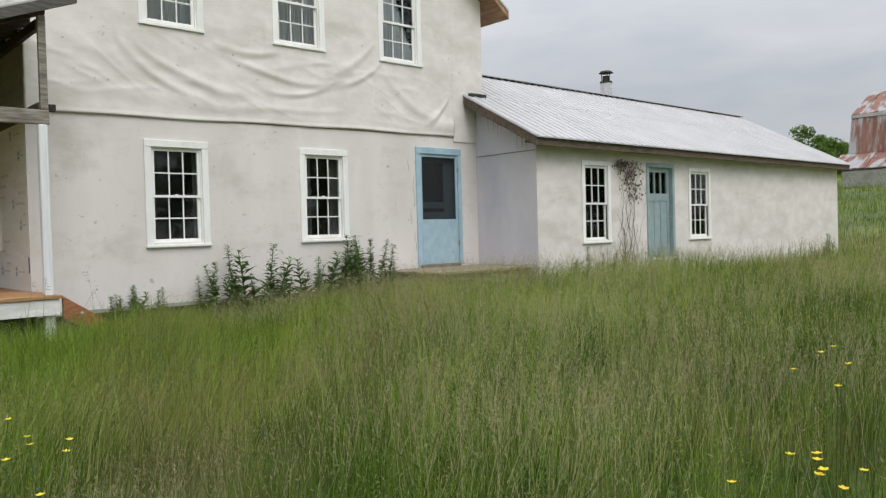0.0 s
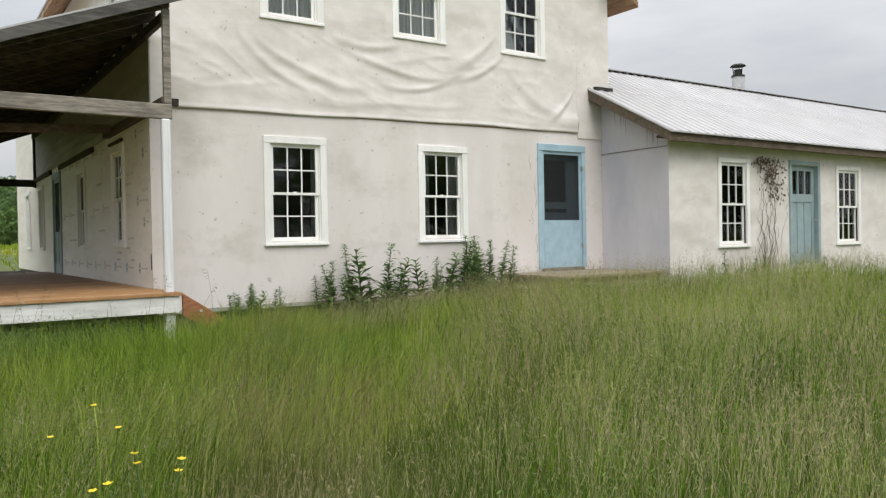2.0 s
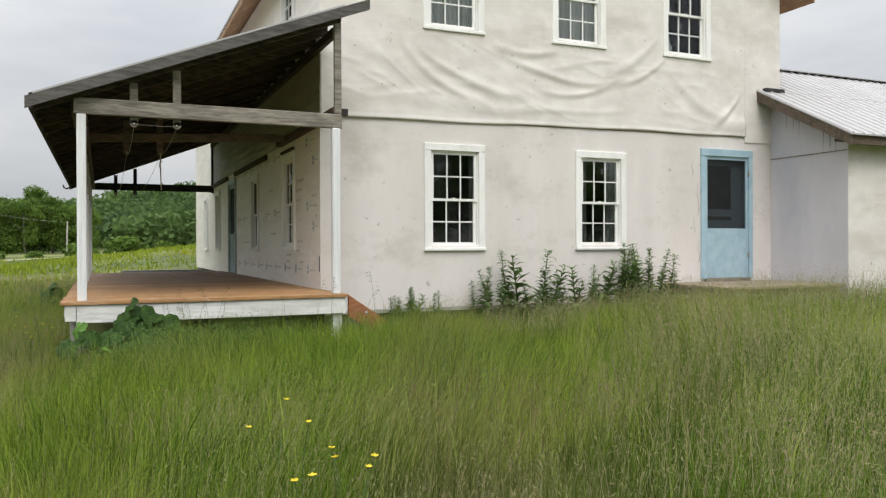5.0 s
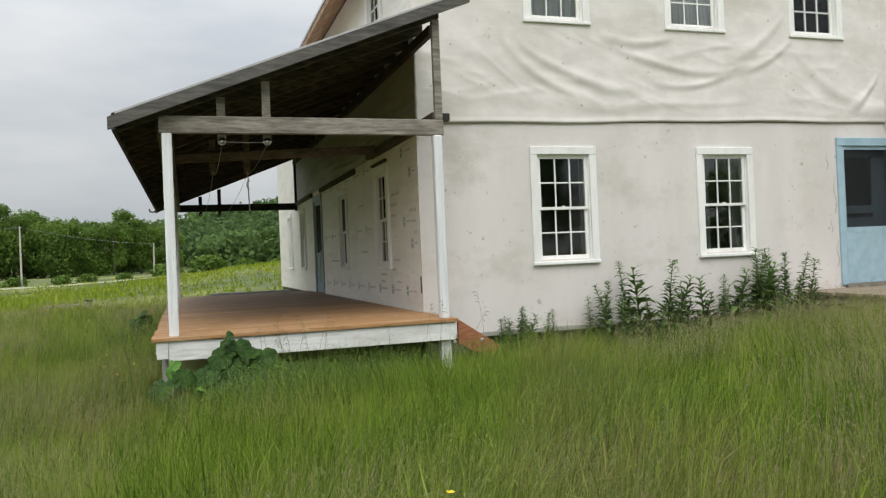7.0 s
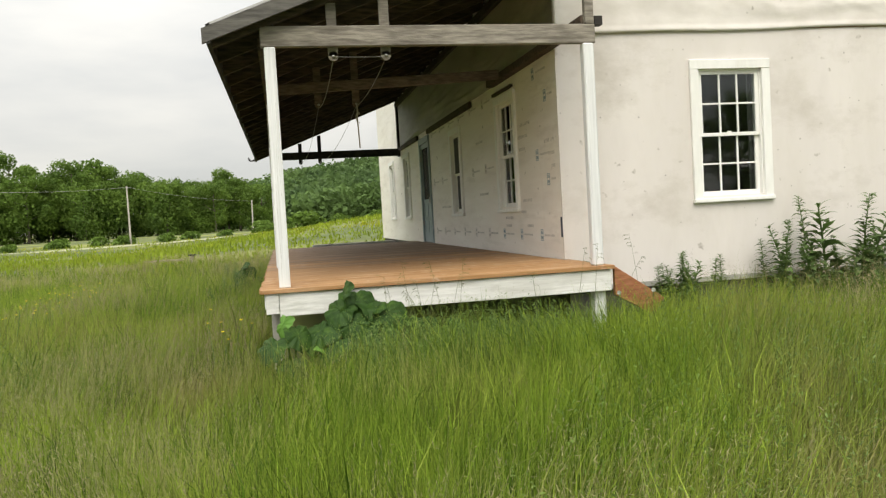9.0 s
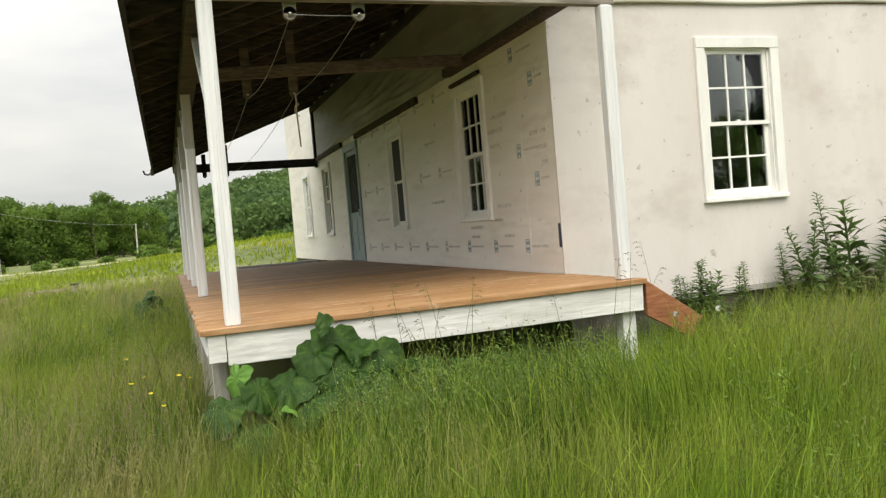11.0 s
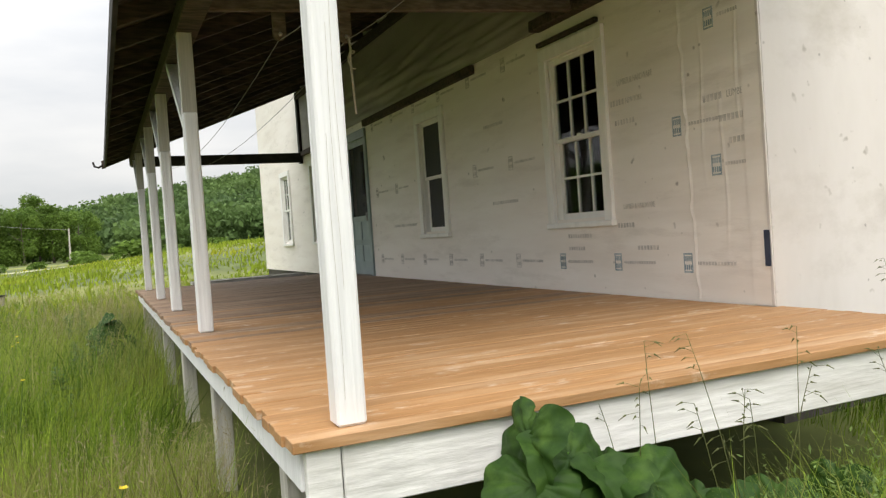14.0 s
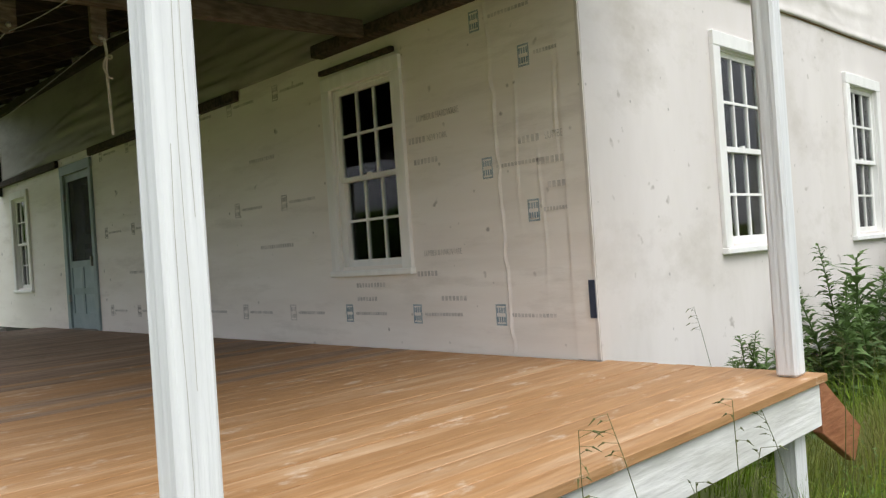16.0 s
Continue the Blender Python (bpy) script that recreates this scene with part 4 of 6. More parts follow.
def porch_deck():
    top = empty("porch_deck", "worn orange-brown plank deck with white skirt boards", "porch deck", at=(1.8, 16, 0.5))
    rng = random.Random(2)
    y, w, n = DY0, 0.105, 0
    while y + w < DY1:
        start = DX0 + rng.uniform(-0.012, 0.012) if n else DX0
        part("deck_board", box(start, DX1 + 0.05 if n < 11 else DX1, y, y + w - (0.0035 if y < 13.2 else 0.008), DECK_Z - 0.035 + rng.uniform(-0.0015, 0.001), DECK_Z + rng.uniform(-0.002, 0.001)), M_DECK if y < 13.2 + 2.6 * rng.random() else M_DECKGREY, top, bevel=0.002)
        y, n = y + w, n + 1
    part("front_skirt", box(0.42, 3.36, 10.835, 10.865, 0.735, 0.928), M_SKIRT, top, "white painted skirt board with dirt smears", bevel=0.004)
    part("skirt_end", box(0.31, 0.415, 10.832, 10.87, 0.76, 0.928), M_SKIRT, top, bevel=0.003)
    part("side_skirt", box(0.30, 0.335, 10.875, DY1 - 0.05, 0.80, 0.928), M_POST, top, "white painted side board", bevel=0.004)
    for y in (11.35, 13.25, 15.05, 17.05, 18.95, 21.0):
        part("leg", box(0.34, 0.44, y - 0.05, y + 0.05, 0.0, 0.80), M_POSTTOP, top, bevel=0.005)
    part("leg", box(3.22, 3.33, 10.9, 11.0, 0.2, 0.74), M_POST, top, bevel=0.005)
    for y in np.arange(11.1, 21.2, 0.61):
        part("joist", box(0.45, 3.3, y, y + 0.045, 0.76, 0.925), M_DARKWOOD, top)
    return top


porch_deck()


def stair_stringer():
    bm = bmesh.new()
    prof = [(3.40, 0.955), (3.88, 0.63), (3.77, 0.48), (3.40, 0.69)]
    a = [bm.verts.new((x, 10.85, z)) for x, z in prof]
    b = [bm.verts.new((x, 10.895, z)) for x, z in prof]
    bm.faces.new(a), bm.faces.new(b[::-1])
    for i in range(4):
        bm.faces.new((a[i], b[i], b[(i + 1) % 4], a[(i + 1) % 4]))
    tagged(part("sloping_board", bm, M_BROWN, bevel=0.004), "red-brown stained board sloping from the deck corner to the grass", "board")


stair_stringer()


def rake_z(x):
    """The underside of the porch roof."""
    return 2.972 + 0.388 * (x + 0.05)


def slope_box(x0, x1, y0, y1, lo, hi, bm=None):
    bm = bm or bmesh.new()
    v = [bm.verts.new((x, y, rake_z(x) + k)) for x in (x0, x1) for y in (y0, y1) for k in (lo, hi)]
    for q in ((0, 1, 3, 2), (4, 6, 7, 5), (0, 4, 5, 1), (2, 3, 7, 6), (0, 2, 6, 4), (1, 5, 7, 3)):
        bm.faces.new([v[i] for i in q])
    return bm


RY0, RY1 = 10.80, 22.87


def porch_roof():
    top = empty("porch_roof", "dark rough-sawn lean-to porch roof with a grey metal edge", "porch roof", at=(1.6, 16.5, 3.8))
    part("metal_sheet", slope_box(-0.005, 3.345, RY0 - 0.03, RY1 + 0.03, 0.125, 0.145), M_METAL, top)
    part("front_rake", slope_box(-0.05, 3.66, RY0 - 0.035, RY0, 0.0, 0.122), M_RAKE, top, "weathered grey rake board")
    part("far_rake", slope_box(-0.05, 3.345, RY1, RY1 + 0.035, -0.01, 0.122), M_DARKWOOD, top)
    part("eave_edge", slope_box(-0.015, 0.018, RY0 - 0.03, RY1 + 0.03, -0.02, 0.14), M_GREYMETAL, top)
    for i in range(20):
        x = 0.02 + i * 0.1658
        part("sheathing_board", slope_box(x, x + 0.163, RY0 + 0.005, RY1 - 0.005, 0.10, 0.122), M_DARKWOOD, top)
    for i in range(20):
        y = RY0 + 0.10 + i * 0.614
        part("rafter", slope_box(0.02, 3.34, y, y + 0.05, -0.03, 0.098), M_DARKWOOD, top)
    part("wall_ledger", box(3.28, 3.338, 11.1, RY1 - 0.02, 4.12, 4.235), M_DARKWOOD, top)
    hook = tube([(-0.03, RY1 - 0.05, 3.02), (-0.10, RY1 - 0.05, 2.98), (-0.16, RY1 - 0.05, 3.0), (-0.18, RY1 - 0.05, 3.07)], 0.018)
    part("gutter_bracket", hook, M_GREYMETAL, top)
    part("end_board", box(3.30, 3.352, RY1 - 0.08, RY1 + 0.03, 2.95, 4.22), M_BLACKWOOD, top)


porch_roof()


def porch_frame():
    top = empty("porch", "white porch posts under weathered tie beams", "porch", at=(0.45, 15.5, 0.965))
    for i, y in enumerate(POSTS):
        x = 0.473 if i == 0 else 0.43
        bm = box(x - 0.047, x + 0.047, y - 0.047, y + 0.047, DECK_Z + 0.001, 2.44 if i else 2.965)
        if i:
            part("post_top", box(x - 0.046, x + 0.046, y - 0.046, y + 0.046, 2.44, 2.965), M_POSTTOP, top, "grey upper post")
        part("post", bm, M_POST, top, bevel=0.009)
        for k in range(3 if i == 0 else 1):
            u, z = x - 0.019 + 0.019 * k, 1.05 + 0.33 * ((k * 7 + i) % 3)
            crack = tube([(u + 0.003 * math.sin(j * 1.3 + k), y - 0.0472, z + 0.16 * j) for j in range(6)], 0.0008, n=4)
            part("crack", crack, M_POSTTOP, top, "long drying crack in the paint")
        part("knee_brace", beam((x, y + 0.035, 2.34), (x, y + 0.92, 2.955), 0.05, 0.085, up=(1, 0, 0)), M_POST, top)
    part("post", box(3.215, 3.315, 10.87, 10.965, DECK_Z + 0.001, 2.965), M_POST, top, "white corner post with flaking paint", bevel=0.012)
    part("plate", box(0.375, 0.525, 11.02, 22.65, 2.967, 3.10), M_DARKWOOD, top, bevel=0.006)
    for y, mat in ((10.93, M_GREYWOOD), (13.70, M_OLDWOOD), (22.80, M_BLACKWOOD)):
        if y == 13.70:
            part("tie_beam", beam((0.53, y, 3.075), (3.238, y, 3.205), 0.06, 0.12), mat, top, bevel=0.006)
        else:
            part("tie_beam", box(0.40, 3.345, y - 0.03, y + 0.03, 2.968, 3.14), mat, top, bevel=0.006)
        for x in (1.0, 1.45):
            bm = box(x - 0.042, x + 0.042, y + 0.032, y + 0.065, 2.90, rake_z(x) - 0.035)
            bmesh.ops.create_cone(bm, cap_ends=True, segments=16, radius1=0.042, radius2=0.042, depth=0.033, matrix=Matrix.Translation((x, y + 0.0485, 2.90)) @ Matrix.Rotation(radians(90), 4, "X"))
            hang = part("hanger", bm, mat, top)
            eye = bmesh.new()
            bmesh.ops.create_uvsphere(eye, u_segments=8, v_segments=6, radius=0.014, matrix=Matrix.Translation((x, y + 0.025, 2.895)))
            part("eye_bolt", eye, M_BRASS, hang)
    part("upper_stud", box(3.255, 3.34, 10.90, 10.96, 3.142, rake_z(3.3) - 0.03), M_GREYWOOD, top, bevel=0.005)
    part("side_plate", box(3.24, 3.345, 10.97, 14.33, 3.145, 3.235), M_DARKWOOD, top, bevel=0.006)
    part("plate_end", box(3.346, 3.42, 10.90, 10.98, 3.13, 3.21), M_BLACKWOOD, top)
    for a, b in ((15.6, 19.1), (20.25, 22.72)):
        part("wall_batten", box(3.30, 3.352, a, b, 3.07, 3.16), M_DARKWOOD, top, bevel=0.005)
    part("wall_batten", box(3.315, 3.352, 13.5, 14.35, 3.02, 3.055), M_DARKWOOD, top)
    return top


porch_frame()


def clotheslines():
    top = empty("clothesline", "slack wires and a frayed rope hanging from the porch beams", "clothesline", at=(1.2, 12, 2.9))
    def sag(a, b, drop, n=12):
        a, b = Vector(a), Vector(b)
        return [a.lerp(b, i / n) - Vector((0, 0, drop * 4 * (i / n) * (1 - i / n))) for i in range(n + 1)]
    part("wire", tube(sag((1.0, 10.95, 2.89), (1.45, 10.95, 2.885), 0.004), 0.0028, n=5), M_WIRE, top)
    part("wire", tube(sag((1.0, 10.98, 2.89), (1.0, 13.72, 2.86), 0.10), 0.0028, n=5), M_WIRE, top)
    part("wire", tube(sag((1.45, 10.98, 2.885), (1.45, 13.72, 2.87), 0.06), 0.0028, n=5), M_WIRE, top)
    part("wire", tube(sag((1.45, 13.77, 2.87), (1.45, 22.57, 2.9), 0.16, 20), 0.0028, n=5), M_WIRE, top)
    part("wire", tube(sag((1.0, 13.77, 2.87), (1.0, 22.57, 2.9), 0.2, 20), 0.0028, n=5), M_WIRE, top)
    part("rope", tube([(1.45, 13.68, 2.88), (1.452, 13.66, 2.8), (1.447, 13.67, 2.72), (1.452, 13.66, 2.55), (1.458, 13.66, 2.36)], 0.008, n=6), M_ROPE, top, "frayed pale rope end")
    loop = [(1.45 + 0.022 * math.sin(k * 0.7), 13.65 + 0.01 * math.cos(k), 2.80 - 0.03 * math.cos(k * 0.7) - 0.012 * k) for k in range(12)]
    part("rope_knot", tube(loop, 0.005, n=5), M_ROPE, top)


clotheslines()

# ---- printed marks on the porch wall ----
def stamps_and_print():
    rows = [(1.21, 12.685), (2.115, 12.717), (3.03, 12.75)]
    def stamp(y, z, s=0.052):
        top = bmesh.new()
        for a, b, c, d in ((-s, s, s - 0.008, s), (-s, s, -s, -s + 0.008), (-s, -s + 0.008, -s + 0.008, s - 0.008), (s - 0.008, s, -s + 0.008, s - 0.008)):
            box(3.3555, 3.3575, y + a * 0.8, y + b * 0.8, z + c * 1.25, z + d * 1.25, top)
        for k in (-1, 1):
            for i in range(4):
                u = y - 0.032 + i * 0.0185
                box(3.3555, 3.3575, u, u + 0.011, z + k * 0.028 - 0.017, z + k * 0.028 + 0.017, top)
        return top
    def holes(y, z):
        return any(a - 0.06 < y < b + 0.06 and lo - 0.08 < z < hi + 0.08 for a, b, lo, hi in PORCH_WINDOWS + [(19.1, 20.2, 0.9, 3.1)])
    for z, y0 in rows:
        for k in range(12):
            y = y0 + 0.76 * k
            if holes(y, z) or y > 19:
                continue
            mark = part("printed_stamp", stamp(y, z), M_INKBLUE if k < 3 else M_INK)
            tagged(mark, "faded square maker's stamp printed on the wall wrap", "printed stamp", "stamps on the porch wall")
            bars = bmesh.new()
            box(3.3558, 3.3572, y - 0.085, y - 0.075, z - 0.008, z + 0.006, bars)
            u = y - 0.09
            while u > y - 0.42:
                w = 0.012 + 0.02 * ((u * 37) % 1)
                if not holes(u, z):
                    box(3.3558, 3.3572, u - w, u, z - 0.012, z + 0.010, bars)
                u -= w + 0.007
            tagged(part("printed_line", bars, M_INK), "small faded line of print on the wall wrap", "printed text", "print on the porch wall", "stuff")
    for z in (1.826, 2.735):
        tagged(part("printed_stamp", stamp(12.376, z), M_INKBLUE), "square blue maker's stamp printed on the corner wrap", "printed stamp", "stamps on the porch wall")
        bars = bmesh.new()
        for i in range(9):
            box(3.3558, 3.3572, 12.30 - i * 0.022 - 0.016, 12.30 - i * 0.022, z - 0.012, z + 0.010, bars)
        tagged(part("printed_line", bars, M_INK), "small faded line of print on the wall wrap", "printed text", "print on the porch wall", "stuff")

    def words(text, y, z, size, squeeze=0.8):
        cu = bpy.data.curves.new("lettering", "FONT")
        cu.body, cu.size, cu.extrude = text, size, 0.0006
        ob = new("lettering_source", cu)
        dg = bpy.context.evaluated_depsgraph_get()
        me = bpy.data.meshes.new_from_object(ob.evaluated_get(dg))
        bpy.data.objects.remove(ob)
        me.materials.clear()
        me.materials.append(M_INK)
        out = new("printed_words", me)
        out.matrix_world = Matrix.Translation((3.3562, y, z)) @ Matrix(((0, 0, -1, 0), (-squeeze, 0, 0, 0), (0, 1, 0, 0), (0, 0, 0, 1)))
        return tagged(out, "faded grey capital letters printed on the wall wrap", "printed text", "print on the porch wall")

    def blank(y0, y1, z, h):
        bars, u = bmesh.new(), y1
        while u > y0 + 0.02:
            box(3.3558, 3.3572, u - 0.022, u, z, z + h, bars)
            u -= 0.034
        tagged(part("printed_line", bars, M_INK), "faded bars of print on the wall wrap", "printed text", "print on the porch wall", "stuff")
    words("LUMBER & HARDWARE", 13.33, 2.50, 0.062, 0.62)
    words("NEW YORK", 13.24, 2.36, 0.058, 0.62)
    blank(13.26, 13.42, 2.36, 0.04)
    blank(13.14, 13.38, 2.215, 0.036)
    words("LUMBER", 12.26, 2.225, 0.062, 0.7)
    blank(12.29, 12.46, 2.225, 0.042)
    blank(12.06, 12.33, 2.085, 0.04)
    blank(12.06, 12.26, 1.945, 0.036)
    words("LUMBER & HARDWARE", 13.34, 1.60, 0.055, 0.62)
    blank(13.2, 13.42, 1.465, 0.034)
    blank(13.75, 14.1, 1.40, 0.032)
    blank(13.85, 14.1, 1.30, 0.03)
    blank(12.95, 13.2, 1.30, 0.03)
    blank(14.9, 15.4, 1.75, 0.03)
    blank(15.1, 15.5, 2.5, 0.03)
    blank(17.4, 18.2, 1.62, 0.03)


stamps_and_print()


def wrap_seam():
    """The lapped seam of the wrap near the corner, with small crimps."""
    bm = bmesh.new()
    n = 70
    prev = None
    for i in range(n + 1):
        z = 0.98 + (3.12 - 0.98) * i / n
        y = 12.60 + 0.05 * (z - 1.0) / 2 + 0.006 * math.sin(z * 17) + 0.004 * math.sin(z * 41)
        row = [bm.verts.new((3.357 - d, y + e, z)) for d, e in ((0.0, 0.014), (0.006 + 0.003 * math.sin(z * 29), 0.004), (0.003, -0.008), (0.0, -0.02))]
        if prev:
            for a in range(3):
                bm.faces.new((prev[a], prev[a + 1], row[a + 1], row[a]))
        prev = row
    tagged(part("trim_wrap_seam", bm, M_PORCHWALL), "crimped vertical lap seam in the wall wrap", "trim", kind="structure")
    tagged(part("trim_tape_mark", box(3.338, 3.3425, 11.975, 12.015, 1.2, 1.41), M_NAVY), "dark blue tape strip on the wall corner", "trim", kind="structure")
    for z0, z1, a in ((2.0, 3.0, 0.3), (1.2, 2.4, 1.2), (1.6, 2.9, 2.2)):
        fold, prev = bmesh.new(), None
        for i in range(30):
            z = z0 + (z1 - z0) * i / 29
            y = 12.12 + 0.16 * a + 0.012 * math.sin(z * 6 + a)
            h = 0.003 * math.sin(math.pi * i / 29)
            row = [fold.verts.new((3.3585 - d, y + e, z)) for d, e in ((0, 0.018), (h, 0.0), (0, -0.02))]
            if prev:
                for k in range(2):
                    fold.faces.new((prev[k], prev[k + 1], row[k + 1], row[k]))
            prev = row
        tagged(part("trim_wrap_fold", fold, M_PORCHWALL), "raised fold in the wall wrap", "trim", kind="structure")


def upper_porch_wrap():
    """The slack sheet between the battens and the porch roof, greyed for the roof's shade, with long folds above its
    lower edge.
    """
    ys, zs = np.linspace(11.985, 22.76, 430), np.linspace(3.165, 4.22, 42)
    gy, gz = np.meshgrid(ys, zs)
    d = np.full_like(gy, 0.005)
    rng = np.random.RandomState(9)
    for k in range(70):
        cy, cz, ang = rng.uniform(12, 22), 3.19 + 0.55 * rng.uniform() ** 1.8, rng.uniform(-0.16, 0.10)
        along, across = gy - cy, gz - cz - ang * (gy - cy)
        d += rng.uniform(0.006, 0.018) * np.exp(-(across / rng.uniform(0.015, 0.035)) ** 2 - (along / rng.uniform(0.3, 1.3)) ** 2)
    v = np.stack([3.358 - d, gy, gz], -1).reshape(-1, 3)
    n1 = len(ys)
    i = (np.arange(len(zs) - 1)[:, None] * n1 + np.arange(n1 - 1)[None, :]).ravel()
    ob = mesh_np("house_wrap_porch", v, np.concatenate([np.stack([i, i + n1, i + n1 + 1], 1), np.stack([i, i + n1 + 1, i + 1], 1)]), M_SHADEWRAP)
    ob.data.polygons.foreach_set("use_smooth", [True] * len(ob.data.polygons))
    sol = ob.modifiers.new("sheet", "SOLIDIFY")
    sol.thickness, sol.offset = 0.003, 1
    tagged(ob, "wrap slack in folds under the porch roof, greyed for the roof's shade", "house wrap", kind="structure")


upper_porch_wrap()
M_NAVY = surf("navy_tape", (0.02, 0.03, 0.06), (0.035, 0.045, 0.085), 20, 0.5, 0.0)
wrap_seam()


def small_slab():
    tagged(part("grey_board", box(1.1, 2.9, 21.32, 21.75, 0.955, 1.0), M_CONCRETE, bevel=0.006), "pale grey board lying at the far deck end", "board")
    tagged(part("board_support", box(1.2, 2.8, 21.4, 21.7, 0.2, 0.953), M_GREYWOOD), "grey wooden block under the board", "block")


small_slab()


def field_stump():
    x, y = STUMP
    z = float(ground_z(x, y))
    top = empty("tree_stump", "small dark stump beside a grey plank in the field", "stump", at=(x, y, z))
    part("stump", tube([(x, y, z - 0.1), (x + 0.02, y, z + 0.2), (x + 0.03, y, z + 0.30)], 0.10, n=9, taper=0.8), M_GREYWOOD, top)
    part("cap", tube([(x + 0.03, y, z + 0.29), (x + 0.03, y, z + 0.34)], 0.13, n=9), M_BLACKWOOD, top)
    tagged(part("plank", box(x - 1.6, x - 0.15, y - 0.2, y, z + 0.14, z + 0.20), M_PLANK), "grey plank lying on the field grass", "plank")


STUMP = (-2.85, 34.0)
field_stump()


# ---- the barn up the slope ----
def barn():
    bx, by = 63.5, 12.0
    gz = float(ground_z(57.5, 16.0)) + 0.3
    top = empty("barn", "old gambrel barn clad in rusty corrugated metal", "barn", at=(bx, by, gz))
    # the profile runs across x; the ridge runs along y
    prof = [(57.3, gz + 0.95), (59.4, gz + 2.1), (60.2, gz + 5.0), (63.8, gz + 6.9), (67.4, gz + 5.0), (68.2, gz + 2.2)]
    y0, y1 = 3.0, 23.0
    body = bmesh.new()
    shape = [(58.0, gz - 1.5)] + [(x + 0.1, z - 0.12) for x, z in prof] + [(67.8, gz - 1.5)]
    a = [body.verts.new((x, y0 + 0.3, z)) for x, z in shape]
    b = [body.verts.new((x, y1 - 0.3, z)) for x, z in shape]
    body.faces.new(a), body.faces.new(b[::-1])
    for i in range(len(shape)):
        j = (i + 1) % len(shape)
        body.faces.new((a[i], b[i], b[j], a[j]))
    part("wall", body, M_CONCRETE, top, "pale weathered barn wall")
    for n, ((p0, z0), (p1, z1)) in enumerate(zip(prof, prof[1:])):
        flare = 0.5 if n == 0 else 0.0
        count_sheets = 26
        for i in range(count_sheets):
            bm = bmesh.new()
            p, q = y0 + (y1 + flare - y0) * i / count_sheets, y0 + (y1 + flare - y0) * (i + 0.97) / count_sheets
            lift = 0.03 if i % 2 else 0.0
            v = [bm.verts.new((x, y, z + lift + k)) for y in (p, q) for x, z in ((p0 - 0.04 * (n == 1), z0), (p1, z1)) for k in (0, 0.05)]
            for f in ((0, 1, 3, 2), (4, 6, 7, 5), (0, 4, 5, 1), (2, 3, 7, 6), (0, 2, 6, 4), (1, 5, 7, 3)):
                bm.faces.new([v[k] for k in f])
            part("roof_sheet", bm, M_RUST, top)
    part("fascia", box(60.05, 60.2, y0, y1, gz + 4.75, gz + 4.98), M_CONCRETE, top)
    for y in (20.1, 17.3, 14.8):
        part("window", box(57.9, 58.08, y, y + 0.9, gz + 0.1, gz + 0.7), M_BLACKWOOD, top)


barn()


# ---- trees ----
def crown_mesh(seed, height, spread, n, leaf):
    """A crown of many separate leaf clumps on several lobes, uneven and with gaps."""
    rng = np.random.RandomState(seed)
    lobes = []
    for k in range(30):
        h = rng.uniform(0.08, 0.9)
        off = spread * 0.78 * math.sqrt(max(0.02, 1 - ((h - 0.38) / 0.60) ** 2)) * rng.uniform(0.45, 1.0)
        r, ang = spread * rng.uniform(0.24, 0.44) * (1.1 - 0.4 * h), rng.uniform(0, 6.28)
        lobes.append((off * math.cos(ang), off * math.sin(ang), height * h, r))
    pick = rng.randint(0, len(lobes), n)
    lobes = np.array(lobes)[pick]
    d = rng.normal(size=(n, 3))
    d /= np.linalg.norm(d, axis=1)[:, None]
    rad = lobes[:, 3:4] * rng.uniform(0.4, 1.25, (n, 1)) ** 0.7
    c = lobes[:, :3] + d * rad * np.array([1, 1, 0.85])
    u = np.cross(d, rng.normal(size=(n, 3)))
    u /= np.linalg.norm(u, axis=1)[:, None] + 1e-9
    w = np.cross(d + 0.9 * rng.normal(size=(n, 3)), u)
    w /= np.linalg.norm(w, axis=1)[:, None] + 1e-9
    s = leaf * rng.uniform(0.6, 1.4, (n, 1))
    v = np.stack([c - u * s, c - w * s * 0.6, c + u * s, c + w * s * 0.6], 1).reshape(-1, 3)
    v[1::4] += d * s * 0.35
    i = np.arange(n) * 4
    return v, np.concatenate([np.stack([i, i + 1, i + 2], 1), np.stack([i, i + 2, i + 3], 1)])


def make_tree(seed, height, spread, n=5600, leaf=0.215, mat=None):
    rng = random.Random(seed)
    top = empty("tree", "leafy green broadleaf tree at the meadow's edge", "tree", "trees of the wood's edge")
    trunk = tube([(0, 0, -0.5), (0.1, 0, height * 0.25), (-0.05, 0.1, height * 0.5), (0.1, 0.05, height * 0.8)], 0.24, n=8, taper=0.25)
    for k in range(6):
        a, h = rng.random() * 6.28, height * rng.uniform(0.25, 0.6)
        e = spread * 0.6
        tube([(0, 0, h), (e * 0.5 * math.cos(a), e * 0.5 * math.sin(a), h + 0.6), (e * math.cos(a), e * math.sin(a), h + 1.6)], 0.09, trunk, 5, 0.3)
    part("trunk", trunk, M_BARK, top)
    v, t = crown_mesh(seed, height, spread, n, leaf)
    mesh_np("crown", v, t, mat or M_CROWN, top)
    return top


